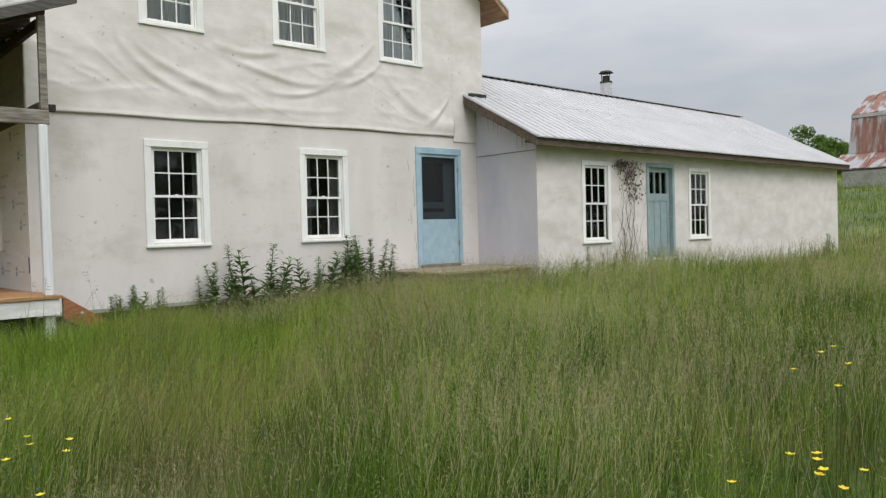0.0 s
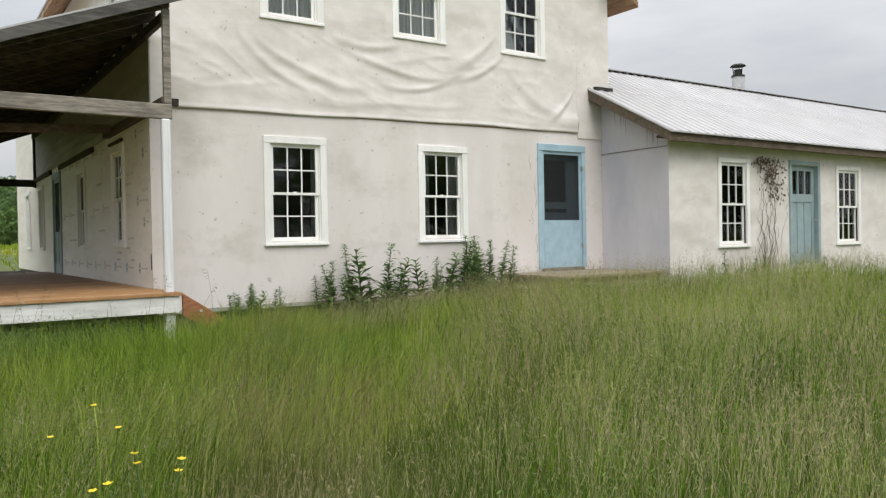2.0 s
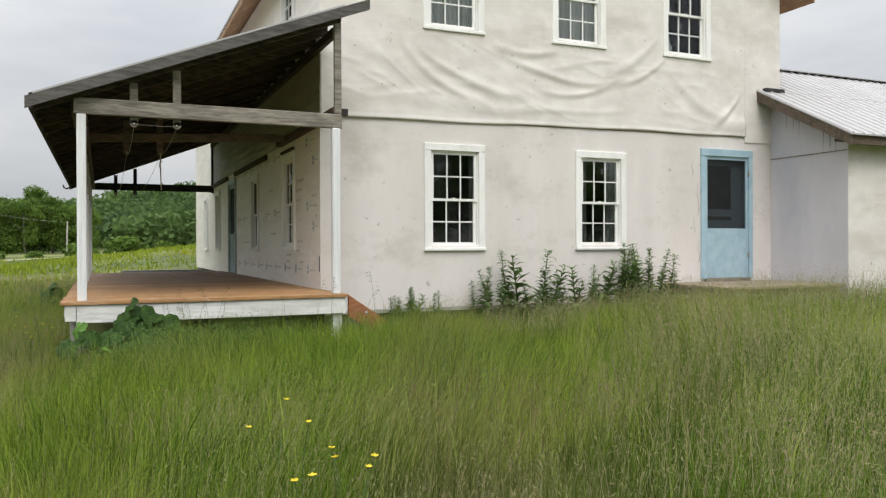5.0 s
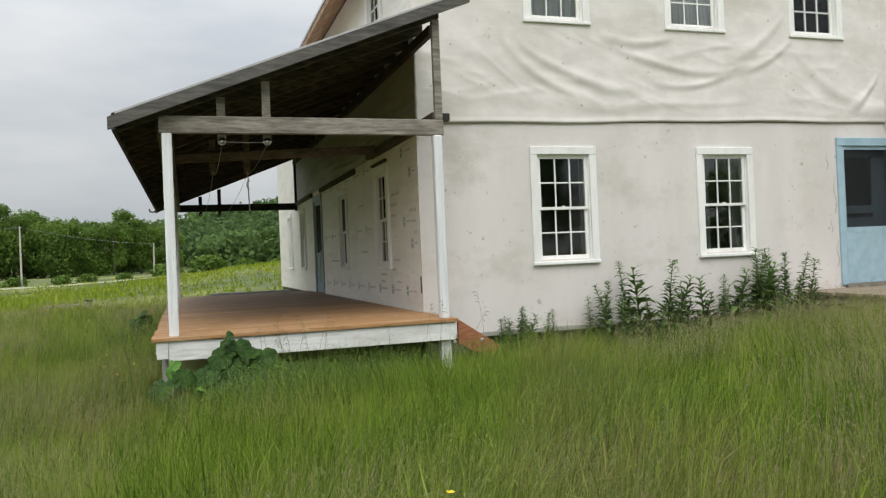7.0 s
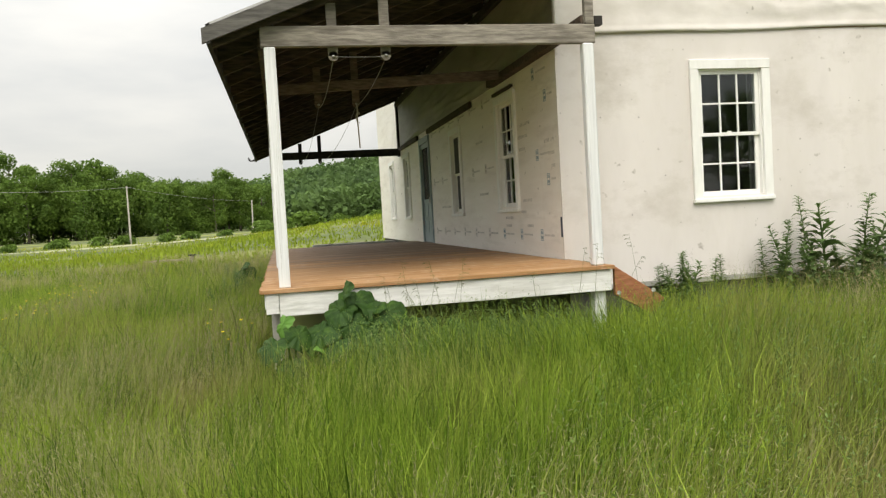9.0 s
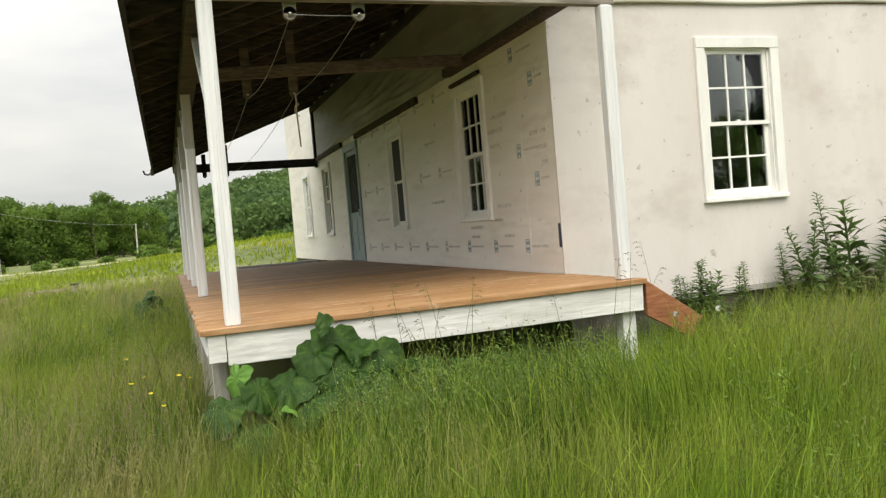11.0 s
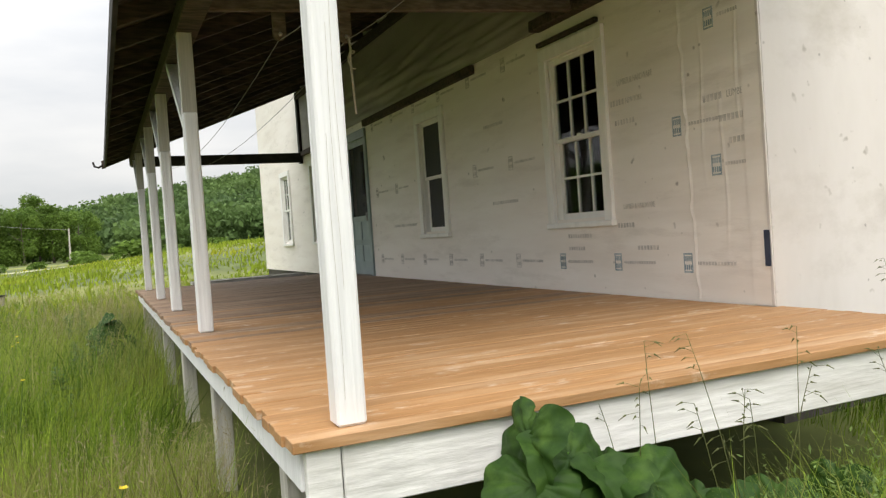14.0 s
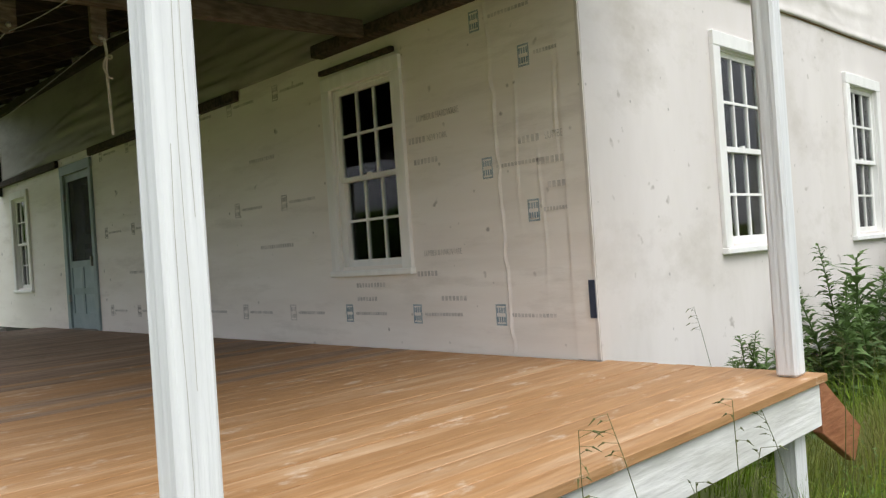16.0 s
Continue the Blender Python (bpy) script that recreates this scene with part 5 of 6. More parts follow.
def wood_edge():
    kinds = [make_tree(s, h, w) for s, h, w in ((1, 11.5, 5.6), (2, 13.5, 5.2), (3, 10.0, 6.0), (4, 12.0, 4.6), (5, 9.0, 5.4))]
    rng = random.Random(8)
    spots = []
    # the wood's edge west and north-west of the meadow
    for k in range(58):
        f = k / 57
        x = -150 + 146 * f
        y = 152 + 48 * f + rng.uniform(-9, 6)
        spots.append((x, y, 1.0))
        if k % 2 == 1:
            spots.append((x + rng.uniform(-2, 2), y + 8, 1.08))
    # trees on the slope beyond the barn
    for k in range(24):
        spots.append((116 + 1.25 * k + 5 * (k % 3), 70 - 2.1 * k, 0.70 + 0.05 * (k % 4)))
    # trees south and west of the meadow, behind the walker
    for k in range(17):
        spots.append((-60 + 11.5 * k, -66 + 5 * math.sin(k * 1.3), 1.25))
    for k in range(9):
        spots.append((-96 + 4 * math.sin(k), -55 + 18 * k, 1.2))
    for n, (x, y, size) in enumerate(spots):
        m = pose(x, y, float(ground_z(x, y)), 0, 0, rng.uniform(0, 360))
        s = size * rng.uniform(0.94, 1.05) * (1.24 if x < -24 and y > 100 else 1.0)
        if n < len(kinds):
            ob = kinds[n]
            ob.matrix_basis = m
        else:
            ob = copy_thing(kinds[rng.randrange(len(kinds))], m)
        ob.scale = (s, s, s * rng.uniform(0.9, 1.1))


wood_edge()


def far_woods():
    """The wooded hill: canopy clumps over the far slope."""
    rng = np.random.RandomState(12)
    vs, ts, base = [], [], 0
    for k in range(700):
        y = rng.uniform(215, 430)
        x = rng.uniform(-0.10, 0.36) * y
        v, t = crown_mesh(int(rng.randint(1e6)), rng.uniform(8, 12), rng.uniform(5.5, 8.0), 220, 0.8)
        v = v + np.array([x, y, float(ground_z(x, y)) - 1.0])
        vs.append(v), ts.append(t + base)
        base += len(v)
    ob = mesh_np("far_woods", np.concatenate(vs), np.concatenate(ts), M_FARWOOD)
    tagged(ob, "distant green woods covering the hill", "woods", kind="stuff")


far_woods()


def hedge_bushes():
    rng = random.Random(3)
    first = None
    for k in range(30):
        f = k / 29
        x, y = -70 + 92 * f + rng.uniform(-2, 2), 92 + 32 * f + rng.uniform(-3, 3)
        if 24 <= k:
            x, y = -2 + (k - 24) * 5.5, 118 + rng.uniform(-2, 3)
        z = float(ground_z(x, y))
        if first is None:
            first = empty("bush", "low round green bush beside the field track", "bush", "bushes along the track")
            v, t = crown_mesh(77, 1.6, 1.8, 500, 0.25)
            mesh_np("foliage", v, t, M_CROWN, first)
            part("stem", tube([(0, 0, -0.3), (0.05, 0, 0.9)], 0.05, n=5), M_BARK, first)
            ob = first
            ob.matrix_basis = pose(x, y, z)
        else:
            ob = copy_thing(first, pose(x, y, z, 0, 0, rng.uniform(0, 360)))
        s = rng.uniform(0.3, 0.75) * (1.9 if k >= 24 else 1.0)
        ob.scale = (s * 1.4, s, s)


hedge_bushes()


def track():
    bm = bmesh.new()
    prev = None
    for k in range(60):
        f = k / 59
        x, y = -85 + 105 * f, 84 + 36 * f + 2 * math.sin(f * 7)
        row = [bm.verts.new((x + dx, y + dy, float(ground_z(x + dx, y + dy)) + 0.06)) for dx, dy in ((0.7, -1.6), (-0.7, 1.6))]
        if prev:
            bm.faces.new((prev[0], row[0], row[1], prev[1]))
        prev = row
    tagged(part("road", bm, M_ROADDIRT), "pale dirt track along the wood's edge", "road", kind="structure")


track()


def utility_poles():
    rng = random.Random(5)
    spots = [(-18.2, 108.0, 7.9), (-3.75, 122.0, 5.4), (-36.0, 95.0, 8.2)]
    first = None
    tops = []
    for x, y, h in spots:
        z = float(ground_z(x, y)) - 0.6
        if first is None:
            first = empty("utility_pole", "slim pale wooden utility pole in the field", "utility pole", "poles across the field")
            part("pole", tube([(0, 0, 0), (0, 0, 7.9)], 0.13, n=8, taper=0.7), M_POLE, first)
            part("insulator", tube([(0.12, 0, 7.6), (0.12, 0, 7.8)], 0.05, n=6), M_BRASS, first)
            first.matrix_basis = pose(x, y, z, 1.5, 0, 0)
        else:
            ob = copy_thing(first, pose(x, y, z, 0, 1, 0))
            ob.scale = (1, 1, h / 7.9)
        tops.append(Vector((x + 0.12, y, z + h - 0.15)))
    pts = []
    for a, b in ((tops[2], tops[0]), (tops[0], tops[1])):
        pts += [a.lerp(b, i / 12) - Vector((0, 0, 1.6 * (i / 12) * (1 - i / 12))) for i in range(13)]
    far = tops[2] + Vector((-60, -25, 1))
    pts = [far.lerp(tops[2], i / 8) - Vector((0, 0, 3.0 * (i / 8) * (1 - i / 8))) for i in range(8)] + pts
    tagged(part("power_line", tube(pts, 0.015, n=4), M_WIRE), "thin overhead wire between the utility poles", "wire")


utility_poles()


# ---- weeds, flowers and grass ----
def thistle(seed, height):
    """A tall dark weed: ribbed stem with narrow toothed leaves, denser at the top."""
    rng = random.Random(seed)
    top = empty("tall_weed", "dark green leafy weed growing against the wall", "weed", "weeds along the house wall")
    lean = (rng.uniform(-0.12, 0.12), rng.uniform(-0.1, 0.05))
    pts = [(lean[0] * k * k, lean[1] * k * k, height * k - 0.15) for k in (0, 0.25, 0.5, 0.75, 1.0)]
    part("stem", tube(pts, 0.009, n=5, taper=0.35), M_WEED, top)
    bm = bmesh.new()
    n = int(150 * height)
    for i in range(n):
        k = (i + rng.random()) / n
        k = 0.08 + 0.92 * k
        a = i * 2.4 + rng.random()
        size = (0.24 - 0.17 * k) * rng.uniform(0.6, 1.25)
        c = Vector((lean[0] * k * k, lean[1] * k * k, height * k - 0.15))
        out = Vector((math.cos(a), math.sin(a), rng.uniform(0.1, 0.9)))
        out.normalize()
        sidew = out.cross(Vector((0, 0, 1))).normalized() * size * 0.17
        droop = Vector((0, 0, -size * rng.uniform(0.1, 0.5)))
        p = [c, c + out * size * 0.45 + sidew, c + out * size + droop, c + out * size * 0.45 - sidew]
        m1, m2 = c + out * size * 0.3 - sidew * 0.4, c + out * size * 0.65 + droop * 0.3
        vs = [bm.verts.new(q) for q in (p[0], p[1], m2, p[2], p[3], m1)]
        bm.faces.new((vs[0], vs[1], vs[2], vs[5]))
        bm.faces.new((vs[5], vs[2], vs[4]))
        bm.faces.new((vs[1], vs[3], vs[2]))
        bm.faces.new((vs[2], vs[3], vs[4]))
    part("leaves", bm, M_WEED, top)["kind"] = "stuff"
    return top


def weeds():
    rng = random.Random(21)
    kinds = [thistle(s, h) for s, h in ((1, 0.95), (2, 0.75), (3, 1.05), (4, 0.55), (5, 0.85))]
    spots = []
    for x, tall in ((5.55, .95), (5.75, .9), (6.0, 1.15), (6.15, 1.2), (6.45, 1.2), (6.7, 1.05), (6.85, 0.85), (7.15, 1.0), (7.4, .9), (7.55, 1.05), (7.75, 1.15), (7.9, 1.15),
                    (8.05, 1.2), (8.2, 1.1), (8.4, 1.2), (8.55, 1.05), (8.75, 1.0), (8.0, 0.9), (8.3, 0.95), (7.65, 0.85),
                    (5.5, 0.7), (5.65, 0.6), (5.9, 0.75), (6.05, 0.8), (6.3, 0.7), (6.55, 0.8), (6.95, 0.65), (7.05, 0.75), (7.3, 0.7), (7.5, 0.75), (7.85, 0.95), (8.15, 0.85), (8.5, 0.8), (8.65, 0.75), (8.85, 0.7), (8.45, 1.1)):
        spots.append((x, 11.62 + rng.uniform(-0.22, 0.15), tall * 1.08))
    for x in (4.18, 4.27, 4.35, 4.45, 4.52, 4.6, 4.42, 4.3, 4.55, 4.8, 4.9):
        spots.append((x, 11.6 + rng.uniform(-0.2, 0.1), rng.uniform(0.62, 0.82)))
    for x in (12.0, 12.25, 12.5, 12.7, 13.1, 13.4, 13.6, 15.1, 22.9, 23.1, 23.3):
        spots.append((x, 10.1 + rng.uniform(-0.25, 0.1), rng.uniform(0.55, 0.85)))
    for k in range(14):
        spots.append((-0.15 + rng.uniform(-0.5, 0.25), 15.6 + 5.2 * rng.random(), rng.uniform(0.5, 0.8)))
    for n, (x, y, tall) in enumerate(spots):
        m = pose(x, y, float(ground_z(x, y)), rng.uniform(-6, 6), rng.uniform(-6, 6), rng.uniform(0, 360))
        if n < len(kinds):
            ob, src = kinds[n], n
            ob.matrix_basis = m
        else:
            src = rng.randrange(len(kinds))
            ob = copy_thing(kinds[src], m)
        s = tall / (0.95, 0.75, 1.05, 0.55, 0.85)[src]
        ob.scale = (max(0.85, s), max(0.85, s), s)


weeds()


def big_leaf(seed, size):
    """One broad, ruffled leaf with a fold along its midrib."""
    rng = random.Random(seed)
    bm = bmesh.new()
    n, m = 66, 8
    rows = []
    for i in range(n):
        a = 2 * math.pi * i / n
        notch = 1 - 0.55 * max(0, math.cos(a - math.pi)) ** 6
        edge = size * notch * (1 + 0.05 * math.sin(a * 3 + seed) + 0.025 * math.sin(a * 9 + seed)) * (1.0 - 0.14 * abs(math.sin(a)))
        row = []
        for j in range(1, m + 1):
            r = edge * j / m
            x, y = r * math.cos(a), r * math.sin(a)
            z = -0.35 * (r * r) / size + 0.14 * abs(y) + 0.075 * size * math.sin(a * 5 + seed) * (j / m) ** 2 + 0.035 * size * math.cos(a * 13 + seed) * (j / m) ** 2 + 0.05 * size * abs(math.sin(a * 5.5)) * min(1, 1.6 * j / m) + 0.02 * size * math.sin(j * 2.1 + a * 7)
            row.append(bm.verts.new((x, y, z)))
        rows.append(row)
    mid = bm.verts.new((0, 0, 0))
    for i in range(n):
        a, b = rows[i], rows[(i + 1) % n]
        bm.faces.new((mid, a[0], b[0]))
        for j in range(m - 1):
            bm.faces.new((a[j], a[j + 1], b[j + 1], b[j]))
    for f in bm.faces:
        f.smooth = True
    return bm


def burdock(at, leaves, light=()):
    top = empty("burdock_plant", "big dark-leaved burdock at the deck's front edge", "plant", at=at)
    base = Vector(at)
    for i, (dx, dy, z, size, tilt, turn) in enumerate(leaves):
        m = pose(at[0] + dx, at[1] + dy, z, 0, tilt, turn)
        bm = big_leaf(i * 3 + 1, size)
        bmesh.ops.transform(bm, matrix=m, verts=list(bm.verts))
        leaf = part("leaf", bm, M_BURDOCKLIGHT if i in light else M_BURDOCK, top, "bright green leaf" if i in light else "")
        tip = m @ Vector((-size * 0.1, 0, 0))
        part("leaf_stalk", tube([base, base.lerp(tip, 0.5) + Vector((0, 0, 0.06)), tip], 0.011, n=6, taper=0.6), M_BURDOCKLIGHT, top)
    return top


def burdocks():
    rng = random.Random(61)
    for x, y, n, high, light, broad in ((1.0, 10.66, 8, 0.93, (), 1.15), (1.22, 10.58, 7, 0.80, (), 1.1), (0.50, 10.6, 5, 0.70, (0, 3), 0.95), (1.5, 10.52, 6, 0.66, (4,), 0.9),
                                        (1.85, 10.55, 5, 0.60, (), 0.85), (2.2, 10.6, 4, 0.55, (), 0.8), (-0.15, 18.0, 6, 0.85, (), 1.1)):
        z = float(ground_z(x, y))
        leaves = []
        for k in range(n):
            f = k / max(1, n - 1)
            a = 190 + 165 * ((k * 0.618) % 1)
            out = 0.05 + 0.27 * f
            leaves.append((out * math.cos(radians(a)) * 1.2, out * math.sin(radians(a)) * 0.9, z + (high - z) * (1 - 0.55 * f) * rng.uniform(0.92, 1.0),
                           rng.uniform(0.13, 0.185) * broad, rng.uniform(42, 78) - 22 * f, a + rng.uniform(-20, 20)))
        burdock((x, y, z), leaves, light)


burdocks()


def flower(seed, height, heads):
    rng = random.Random(seed)
    top = empty("yellow_flower", "yellow meadow flower on thin green stems in the grass", "flower", "yellow flowers in the meadow")
    stems = bmesh.new()
    for i in range(heads):
        a, r, h = rng.random() * 6.28, rng.uniform(0.01, 0.13), height * rng.uniform(0.75, 1.05)
        x, y = r * math.cos(a), r * math.sin(a)
        tube([(0, 0, -0.05), (x * 0.4, y * 0.4, h * 0.6), (x, y, h)], 0.0022, stems, 4)
        bm = bmesh.new()
        for k in range(5):
            b = k * 1.2566 + rng.random() * 0.3
            u, w = Vector((math.cos(b), math.sin(b), 0.45)), Vector((-math.sin(b), math.cos(b), 0))
            c = Vector((x, y, h))
            q = [c, c + u * 0.010 + w * 0.008, c + u * 0.017, c + u * 0.010 - w * 0.008]
            bm.faces.new([bm.verts.new(p) for p in q])
        part("flower_head", bm, M_YELLOW, top)
    part("stem", stems, M_WEED, top)
    return top


def flowers():
    rng = random.Random(31)
    kinds = [flower(1, 0.66, 1), flower(2, 0.70, 2), flower(3, 0.64, 1)]
    spots = [(1.47, 4.53), (1.40, 4.2), (1.37, 4.5), (1.5, 4.58), (1.46, 4.3), (4.40, 2.55), (4.16, 2.39), (4.30, 2.47), (2.86, 2.11), (2.72, 2.01), (2.69, 1.94), (2.97, 2.04), (2.95, 1.96),
             (3.15, 2.01), (2.97, 1.9), (2.92, 1.85), (1.39, 5.4), (1.52, 5.38),
             (0.13, 10.7), (0.02, 10.4), (0.05, 11.0), (-0.28, 11.4), (-0.07, 10.2), (-0.72, 14.0), (-0.75, 16.4), (-1.0, 17.1), (10.2, 10.2), (10.4, 10.15)]
    for k in range(34):
        f = k / 33
        spots.append((-1.9 - 0.6 * f + rng.uniform(-0.35, 0.35), 11.8 + 5.8 * f + rng.uniform(-0.4, 0.4)))
    for n, (x, y) in enumerate(spots):
        m = pose(x, y, float(ground_z(x, y)), rng.uniform(-6, 6), rng.uniform(-6, 6), rng.uniform(0, 360))
        if n < len(kinds):
            kinds[n].matrix_basis = m
        else:
            copy_thing(kinds[rng.randrange(3)], m)


flowers()


def grass_stalk(seed, height):
    """One flowering grass stalk with drooping spikelets."""
    rng = random.Random(seed)
    top = empty("grass_stalk", "thin flowering grass stalk leaning before the white skirt board", "grass stalk", "grass stalks by the deck")
    lean, a = rng.uniform(0.06, 0.2), rng.random() * 6.28
    pts = [Vector((lean * k * k * math.cos(a), lean * k * k * math.sin(a), height * k - 0.03 * k * k)) for k in (0, 0.3, 0.6, 0.85, 1.0)]
    part("stem", tube(pts, 0.0022, n=5, taper=0.5), M_STALK, top)
    bm = bmesh.new()
    for i in range(7):
        c = pts[3].lerp(pts[4], i / 6)
        b = a + rng.uniform(-1.2, 1.2)
        d = Vector((math.cos(b), math.sin(b), rng.uniform(-0.2, 0.7))).normalized()
        e = c + d * rng.uniform(0.015, 0.05)
        tube([c, e], 0.0008, bm, 4)
        tube([e, e + d * 0.008 - Vector((0, 0, 0.004)), e + d * 0.024 - Vector((0, 0, 0.014))], 0.0035, bm, 5, 0.2)
    part("panicle", bm, M_STALK, top)["kind"] = "stuff"
    return top


def stalks():
    rng = random.Random(71)
    kinds = [grass_stalk(1, 0.85), grass_stalk(2, 0.75), grass_stalk(3, 0.95), grass_stalk(4, 0.8)]
    spots = [(1.3 + 0.11 * k + rng.uniform(-0.05, 0.05), 10.62 + rng.uniform(-0.15, 0.12)) for k in range(6)]
    spots += [(1.55, 10.4), (1.62, 10.45), (1.85, 10.5), (2.6, 10.65), (2.9, 10.6), (3.1, 10.7), (3.7, 11.5), (4.0, 11.6), (1.75, 10.55)]
    for n, (x, y) in enumerate(spots):
        m = pose(x, y, float(ground_z(x, y)), rng.uniform(-8, 8), rng.uniform(-8, 8), rng.uniform(0, 360))
        if n < 4:
            kinds[n].matrix_basis = m
        else:
            copy_thing(kinds[rng.randrange(4)], m)


M_STALK = leafy("dry_green_stalk", (0.10, 0.12, 0.035), (0.16, 0.17, 0.06), None, 6.0, 0.15)
stalks()


def dandelion_clocks():
    rng = random.Random(17)
    first = None
    for x, y in ((9.2, 9.9), (3.1, 10.1), (3.35, 10.0)):
        if first is None:
            first = empty("dandelion_clock", "white dandelion seed head standing in the grass", "flower", "dandelion clocks")
            bm = bmesh.new()
            for k in range(130):
                d = Vector((rng.gauss(0, 1), rng.gauss(0, 1), rng.gauss(0, 1))).normalized()
                s = d.orthogonal().normalized() * 0.004
                c = Vector((0, 0, 0.56)) + d * 0.015
                bm.faces.new([bm.verts.new(p) for p in (c - d * 0.014, c + s, c + d * 0.003, c - s)])
            part("seed_head", bm, M_FLUFF, first)
            part("stem", tube([(0, 0, -0.05), (0.01, 0, 0.3), (0, 0, 0.555)], 0.003, n=5), M_WEED, first)
            first.matrix_basis = pose(x, y, float(ground_z(x, y)))
        else:
            copy_thing(first, pose(x, y, float(ground_z(x, y)), 0, 0, rng.uniform(0, 360)))


dandelion_clocks()


def rolling(x, y, f, s):
    return np.sin(x * f + 1.7 * np.sin(y * f * 0.6 + s) + s) * np.cos(y * f * 0.9 + 1.3 * np.sin(x * f * 0.5 + s * 2))


def keep_out(x, y):
    """True where no grass grows: under the house, the wing, the deck and the platform."""
    house = (x > 3.36) & (x < 11.7) & (y > 11.94) & (y < 26)
    wing = (x > 11.3) & (x < 26.9) & (y > 10.40) & (y < 17.8)
    deck = (x > 0.28) & (x < 3.4) & (y > 10.95) & (y < 21.9)
    step = (x > 9.0) & (x < 11.4) & (y > 10.42) & (y < 12)
    return house | wing | deck | step


def scatter(n, seed, near, x0, x1, y0, y1):
    """Places on the meadow, thinning out with the distance from the trodden line."""
    rng = np.random.RandomState(seed)
    xs, ys, ds = [], [], []
    got = 0
    while got < n:
        x, y = rng.uniform(x0, x1, 400000), rng.uniform(y0, y1, 400000)
        d = np.hypot(x, np.maximum(np.maximum(1.0 - y, y - 9.4), 0))
        ok = (rng.uniform(size=400000) < 1 / (1 + (d / near) ** 2)) & ~keep_out(x, y)
        bearing = np.arctan2(x + 1.2, y + 1.0)
        ok &= (bearing > -0.75) & (bearing < 1.75)
        xs.append(x[ok]), ys.append(y[ok]), ds.append(d[ok])
        got += ok.sum()
    return np.concatenate(xs)[:n], np.concatenate(ys)[:n], np.concatenate(ds)[:n], rng


def wind(x, y):
    return 0.30 * rolling(x, y, 0.9, 0.4) + 0.10, 0.26 * rolling(x, y, 1.2, 2.0) - 0.02


def grass_height(x, y):
    h = 0.49 + 0.11 * rolling(x, y, 0.7, 0.9) + 0.08 * rolling(x, y, 1.9, 3.0) + 0.05 * rolling(x, y, 4.3, 1.2)
    h = h - 0.09 * ramp01(x, 3.0, 3.6) * ramp01(y, 9.2, 11.2) * (1 - ramp01(x, 9.5, 11.5))
    h = h - 0.10 * ramp01(x, 3.0, 3.5) * (1 - ramp01(x, 4.2, 4.8)) * ramp01(y, 10.4, 11.2)
    h = h + 0.10 * np.exp(-((x + 0.05) / 0.45) ** 2) * ramp01(y, 10.2, 11.4) * (1 - ramp01(y, 20, 22))
    h = h * (1 - 0.38 * ramp01(y, 10.15, 10.5) * ramp01(x, 0.2, 0.7) * (1 - ramp01(x, 3.3, 3.7)))
    trodden = 0.95 - 0.12 * y
    h = h * (1 - 0.30 * np.exp(-((x - trodden) / 0.6) ** 2) * (1 - ramp01(y, 9.9, 10.4)))
    return h * (1 - 0.30 * ramp01(np.hypot(x, y - 5), 14, 30))


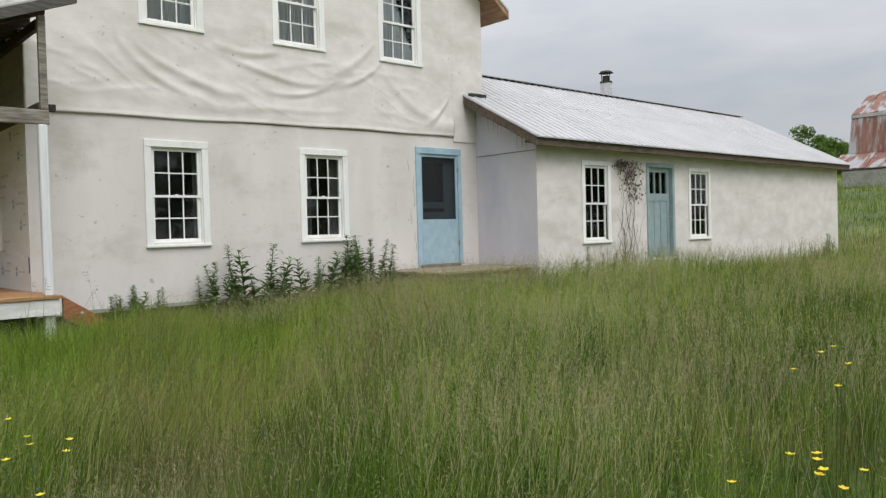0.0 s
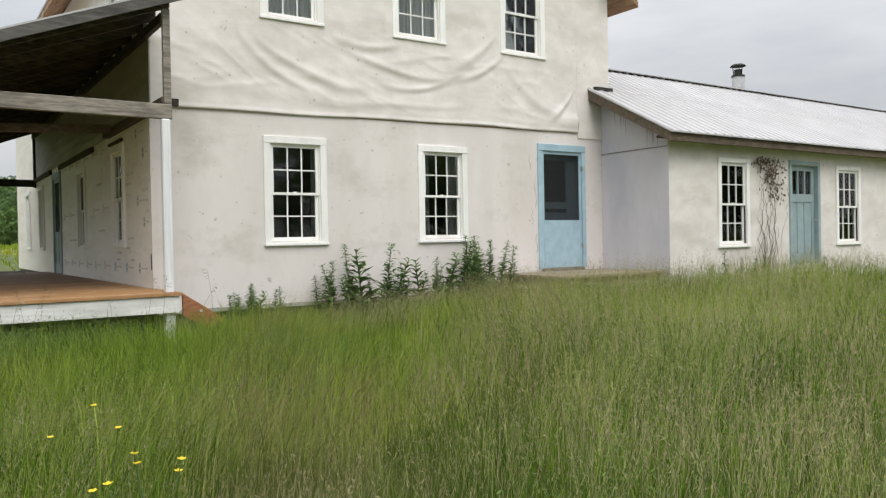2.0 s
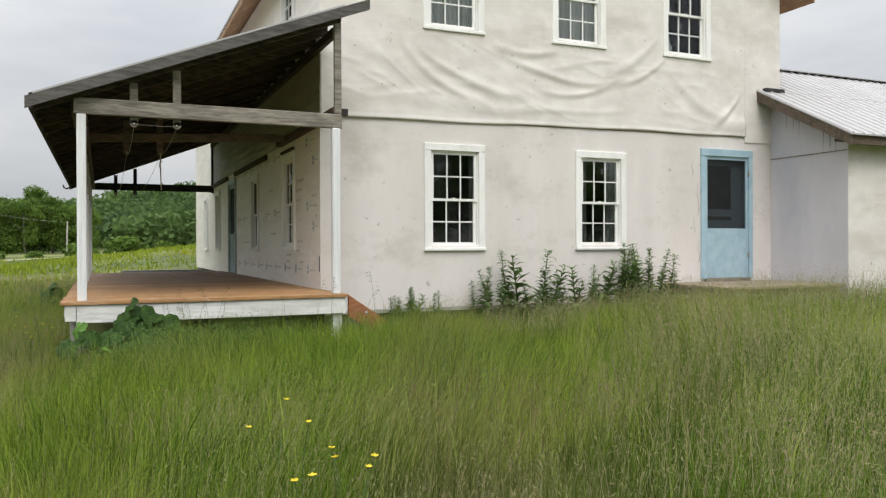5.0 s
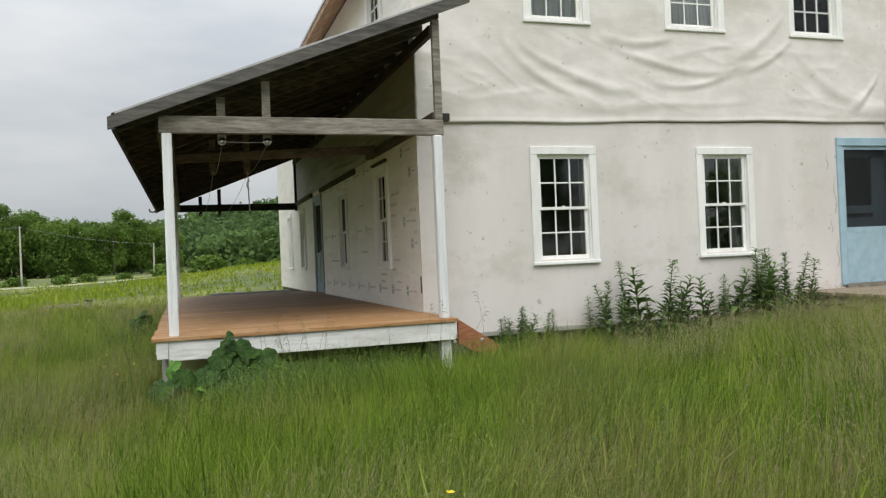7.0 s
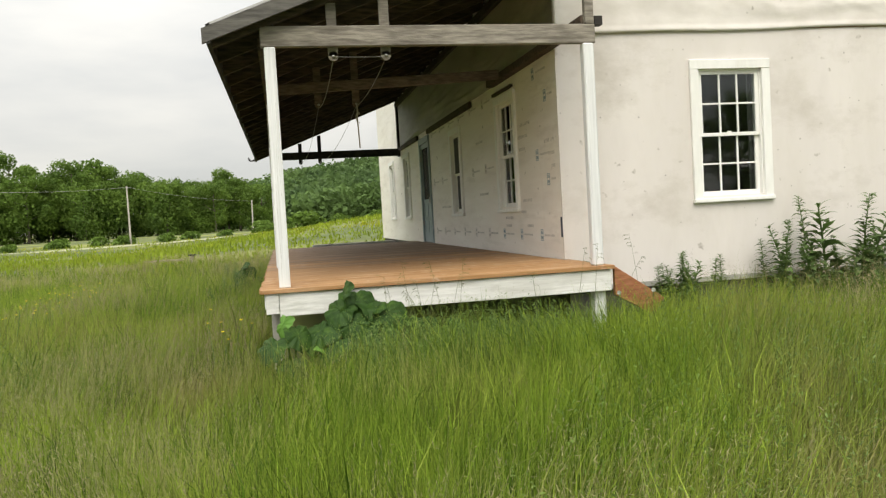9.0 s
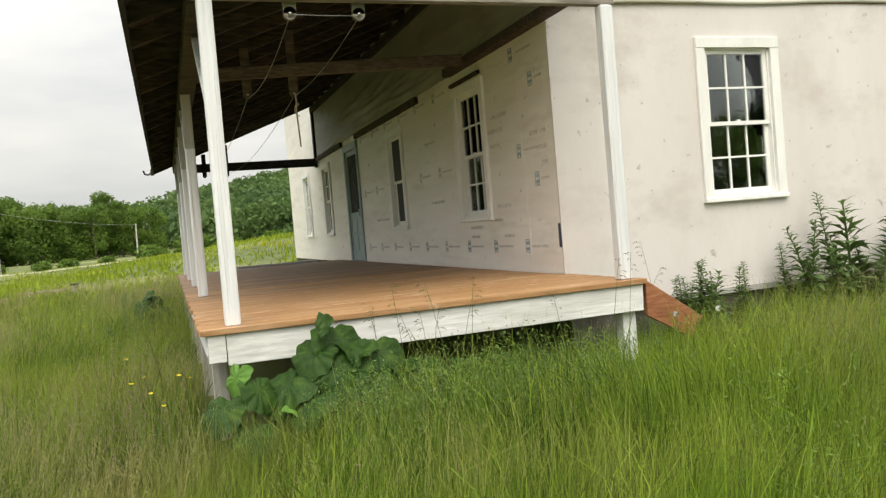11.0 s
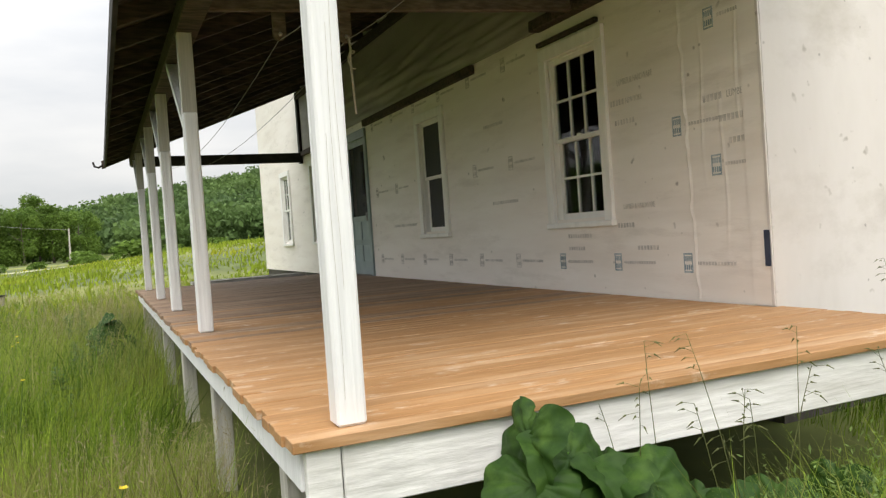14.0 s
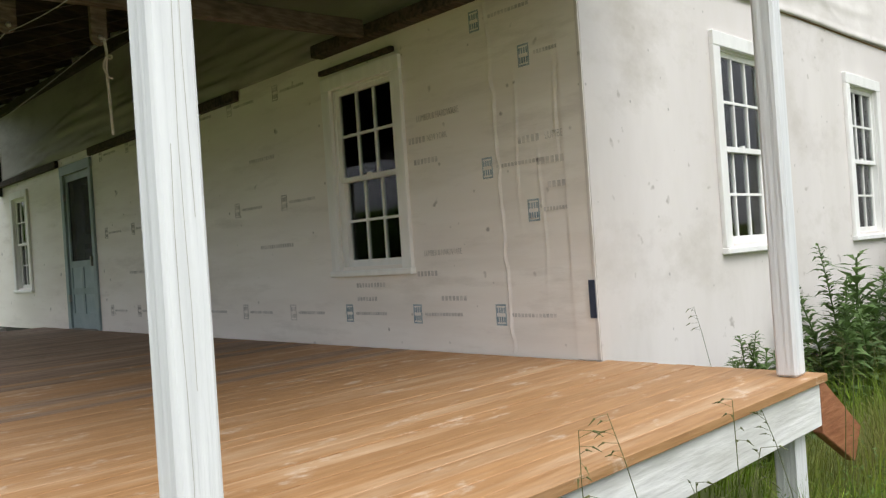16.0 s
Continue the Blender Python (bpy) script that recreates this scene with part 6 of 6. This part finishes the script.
def grass(name, n, seed, near, area, material, thin, tall, label, grow=5.0, patches=None, fade=None):
    if patches is None:
        x, y, d, rng = scatter(n, seed, near, *area)
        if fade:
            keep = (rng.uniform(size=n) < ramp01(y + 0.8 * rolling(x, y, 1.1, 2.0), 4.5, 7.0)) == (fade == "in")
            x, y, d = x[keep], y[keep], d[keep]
            n = len(x)
    else:
        x, y, d, rng = scatter(n * 4, seed, near, *area)
        keep = ((rolling(x, y, 0.9, patches) + 0.5 * rolling(x, y, 2.6, 0.7) > 0.30) & (rng.uniform(size=len(x)) < 0.12 + 0.88 * ramp01(y, 4.0, 6.5))) | ((x > 2.3) & (x < 4.8) & (y > 9.0) & (y < 10.8) & (rng.uniform(size=len(x)) < 0.95)) | ((x > -0.4) & (x < 4.0) & (y > 5.4) & (y < 10.6) & (rng.uniform(size=len(x)) < 0.5)) | ((x < 0.2) & (y > 8.5) & (y < 22) & (rng.uniform(size=len(x)) < 0.6))
        x, y, d = x[keep][:n], y[keep][:n], d[keep][:n]
        n = len(x)
    # most blades stand in tufts and lean out from the tuft's middle
    tuft = rng.randint(0, max(1, n // 9), n)
    loose = rng.uniform(size=n) < 0.35
    ox, oy = rng.normal(size=n) * 0.05, rng.normal(size=n) * 0.05
    spread = 1 + d / 12
    tx, ty = np.where(loose, x, x[tuft] + ox * spread), np.where(loose, y, y[tuft] + oy * spread)
    size = np.where(loose, 1.0, (0.62 + 0.62 * rng.uniform(size=n))[tuft])
    bad = keep_out(tx, ty)
    x, y = np.where(bad, x, tx), np.where(bad, y, ty)
    h = grass_height(x, y) * rng.uniform(0.40, 1.15, n) * tall * size
    w = thin * rng.uniform(0.6, 1.4, n) * (1 + d / grow)
    ang = rng.uniform(0, 2 * np.pi, n)
    wx, wy = wind(x, y)
    bend = rng.uniform(0.3, 1.15, n)
    own = rng.normal(size=(n, 2)) * 0.40
    wx, wy = wx + np.where(loose, 0, own[tuft, 0]), wy + np.where(loose, 0, own[tuft, 1])
    lx = np.clip(wx + 0.20 * rng.normal(size=n) + 2.8 * ox * ~loose, -0.85, 0.85) * bend * h
    ly = np.clip(wy + 0.20 * rng.normal(size=n) + 2.8 * oy * ~loose, -0.85, 0.85) * bend * h
    z = ground_z(x, y) - 0.02
    ux, uy = np.cos(ang) * w / 2, np.sin(ang) * w / 2
    v = np.empty((n, 5, 3))
    v[:, 0] = np.stack([x - ux, y - uy, z], 1)
    v[:, 1] = np.stack([x + ux, y + uy, z], 1)
    mx, my, mz = x + lx * 0.32, y + ly * 0.32, z + h * 0.6
    v[:, 2] = np.stack([mx - ux * 0.8, my - uy * 0.8, mz], 1)
    v[:, 3] = np.stack([mx + ux * 0.8, my + uy * 0.8, mz], 1)
    v[:, 4] = np.stack([x + lx, y + ly, z + h * (1 - 0.34 * (lx * lx + ly * ly) / (h * h + 1e-6))], 1)
    i = np.arange(n) * 5
    t = np.concatenate([np.stack([i, i + 1, i + 3], 1), np.stack([i, i + 3, i + 2], 1), np.stack([i + 2, i + 3, i + 4], 1)])
    tagged(mesh_np(name, v.reshape(-1, 3), t, material), label, "grass", kind="stuff")


def seed_heads(n, seed):
    """Flowering grass: thin stems carrying loose panicles of small spikelets, in drifts."""
    x, y, d, rng = scatter(n, seed, 6.0, -14, 30, 0.8, 34)
    patch = rolling(x, y, 0.55, 5.0) + 0.6 * rolling(x, y, 1.6, 1.0) + 0.32 * rng.normal(size=n)
    keep = (patch > 0.05) & ~((x > 0.2) & (x < 3.6) & (y > 9.8) & (y < 11))
    x, y, d = x[keep], y[keep], d[keep]
    n, m = len(x), 6
    h = grass_height(x, y) * rng.uniform(0.92, 1.38, n)
    wx, wy = wind(x, y)
    lean = np.stack([(wx + 0.2 * rng.normal(size=n)) * h * 0.8, (wy + 0.2 * rng.normal(size=n)) * h * 0.8], 1)
    foot = np.stack([x, y, ground_z(x, y)], 1)

    def along(k):
        return foot + np.concatenate([lean * (k * k)[:, None], (h * k)[:, None]], 1)

    far = (1 + d / 7) ** 0.6
    ang = rng.uniform(0, 2 * np.pi, n)
    side = np.stack([np.cos(ang), np.sin(ang), np.zeros(n)], 1) * (0.0007 * far)[:, None]
    half = along(np.full(n, 0.5))
    v = [np.stack([half - side, half + side, along(np.ones(n))], 1)]
    loose = rng.uniform(0.4, 1.0, n)
    for j in range(m):
        k = 0.70 + 0.31 * (j + rng.uniform(size=n)) / m
        out = rng.normal(size=(n, 3)) * np.array([1, 1, 0.5])
        out /= np.linalg.norm(out, axis=1)[:, None]
        c = along(k) + out * ((1.05 - k) * 0.10 * loose * rng.uniform(0.2, 1.0, n))[:, None]
        up = np.array([0, 0, 1.0]) + 0.7 * rng.normal(size=(n, 3))
        up /= np.linalg.norm(up, axis=1)[:, None]
        wide = np.cross(up, rng.normal(size=(n, 3)))
        wide /= np.linalg.norm(wide, axis=1)[:, None] + 1e-9
        s = (rng.uniform(0.006, 0.014, n) * far)[:, None]
        v.append(np.stack([c - up * s, c + wide * s * 0.2, c + up * s], 1))
    v = np.stack(v, 1).reshape(-1, 3)
    tagged(mesh_np("grass_seed_heads", v, np.arange(len(v)).reshape(-1, 3), M_SEED), "feathery tan and purplish seed heads above the meadow grass", "grass", kind="stuff")


def herbs(n, seed, area=(-6, 14, 0.8, 20), tall=1.0):
    """Fine-leaved herbs among the grass: short stems with whorls of tiny leaflets."""
    x, y, d, rng = scatter(n * 4, seed, 7.0, *area)
    by_deck = (x > 0.9) & (x < 4.4) & (y > 9.2) & (y < 10.8)
    keep = by_deck | (rolling(x, y, 0.8, 7.0) > 0.45)
    x, y = x[keep][:n], y[keep][:n]
    n = len(x)
    m = 18
    z, h = ground_z(x, y), grass_height(x, y) * rng.uniform(0.5, 1.05, n) * tall
    lx, ly = 0.14 * rng.normal(size=n), 0.14 * rng.normal(size=n)
    k = np.linspace(0.35, 1.0, m)[None, :]
    c = np.stack([x[:, None] + lx[:, None] * k ** 2, y[:, None] + ly[:, None] * k ** 2, z[:, None] + h[:, None] * k], -1).reshape(-1, 3)
    q = n * m
    d = rng.normal(size=(q, 3)) + np.array([0, 0, 0.3])
    d /= np.linalg.norm(d, axis=1)[:, None]
    s = np.cross(d, rng.normal(size=(q, 3)))
    s /= np.linalg.norm(s, axis=1)[:, None] + 1e-9
    size = rng.uniform(0.012, 0.032, (q, 1))
    v = np.stack([c, c + d * size * 0.5 + s * size * 0.13, c + d * size, c + d * size * 0.5 - s * size * 0.13], 1).reshape(-1, 3)
    i = np.arange(q) * 4
    t = np.concatenate([np.stack([i, i + 1, i + 2], 1), np.stack([i, i + 2, i + 3], 1)])
    tagged(mesh_np("meadow_herbs", v, t, M_HERB), "fine-leaved pale green herbs among the grass", "herbs", kind="stuff")


M_HERB = leafy("pale_herb_leaves", (0.13, 0.21, 0.045), (0.20, 0.29, 0.07), (0.16, 0.23, 0.10), 0.8, 0.3, 0.1, 0.4)
herbs(5200, 47)
herbs(1100, 48, (0.45, 2.7, 9.6, 10.45), 1.0)
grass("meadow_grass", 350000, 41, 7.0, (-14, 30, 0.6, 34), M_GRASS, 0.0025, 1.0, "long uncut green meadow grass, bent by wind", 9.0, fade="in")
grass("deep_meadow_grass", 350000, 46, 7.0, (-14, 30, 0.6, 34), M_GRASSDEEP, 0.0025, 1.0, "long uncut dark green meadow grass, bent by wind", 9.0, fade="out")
seed_heads(120000, 43)
grass("tuft_grass", 130000, 44, 7.0, (-8, 20, 1.0, 22), M_GRASSLIGHT, 0.0022, 1.06, "bright yellow-green tufts of taller grass", 9.0, 2.2)
grass("field_grass", 66000, 42, 60.0, (-75, 75, 24, 112), M_FIELD, 0.03, 0.95, "yellow-green field grass behind the house", 40.0)
grass("slope_grass", 26000, 45, 80.0, (24, 62, -6, 26), M_GRASS, 0.008, 1.3, "long green grass on the slope below the barn", 30.0)
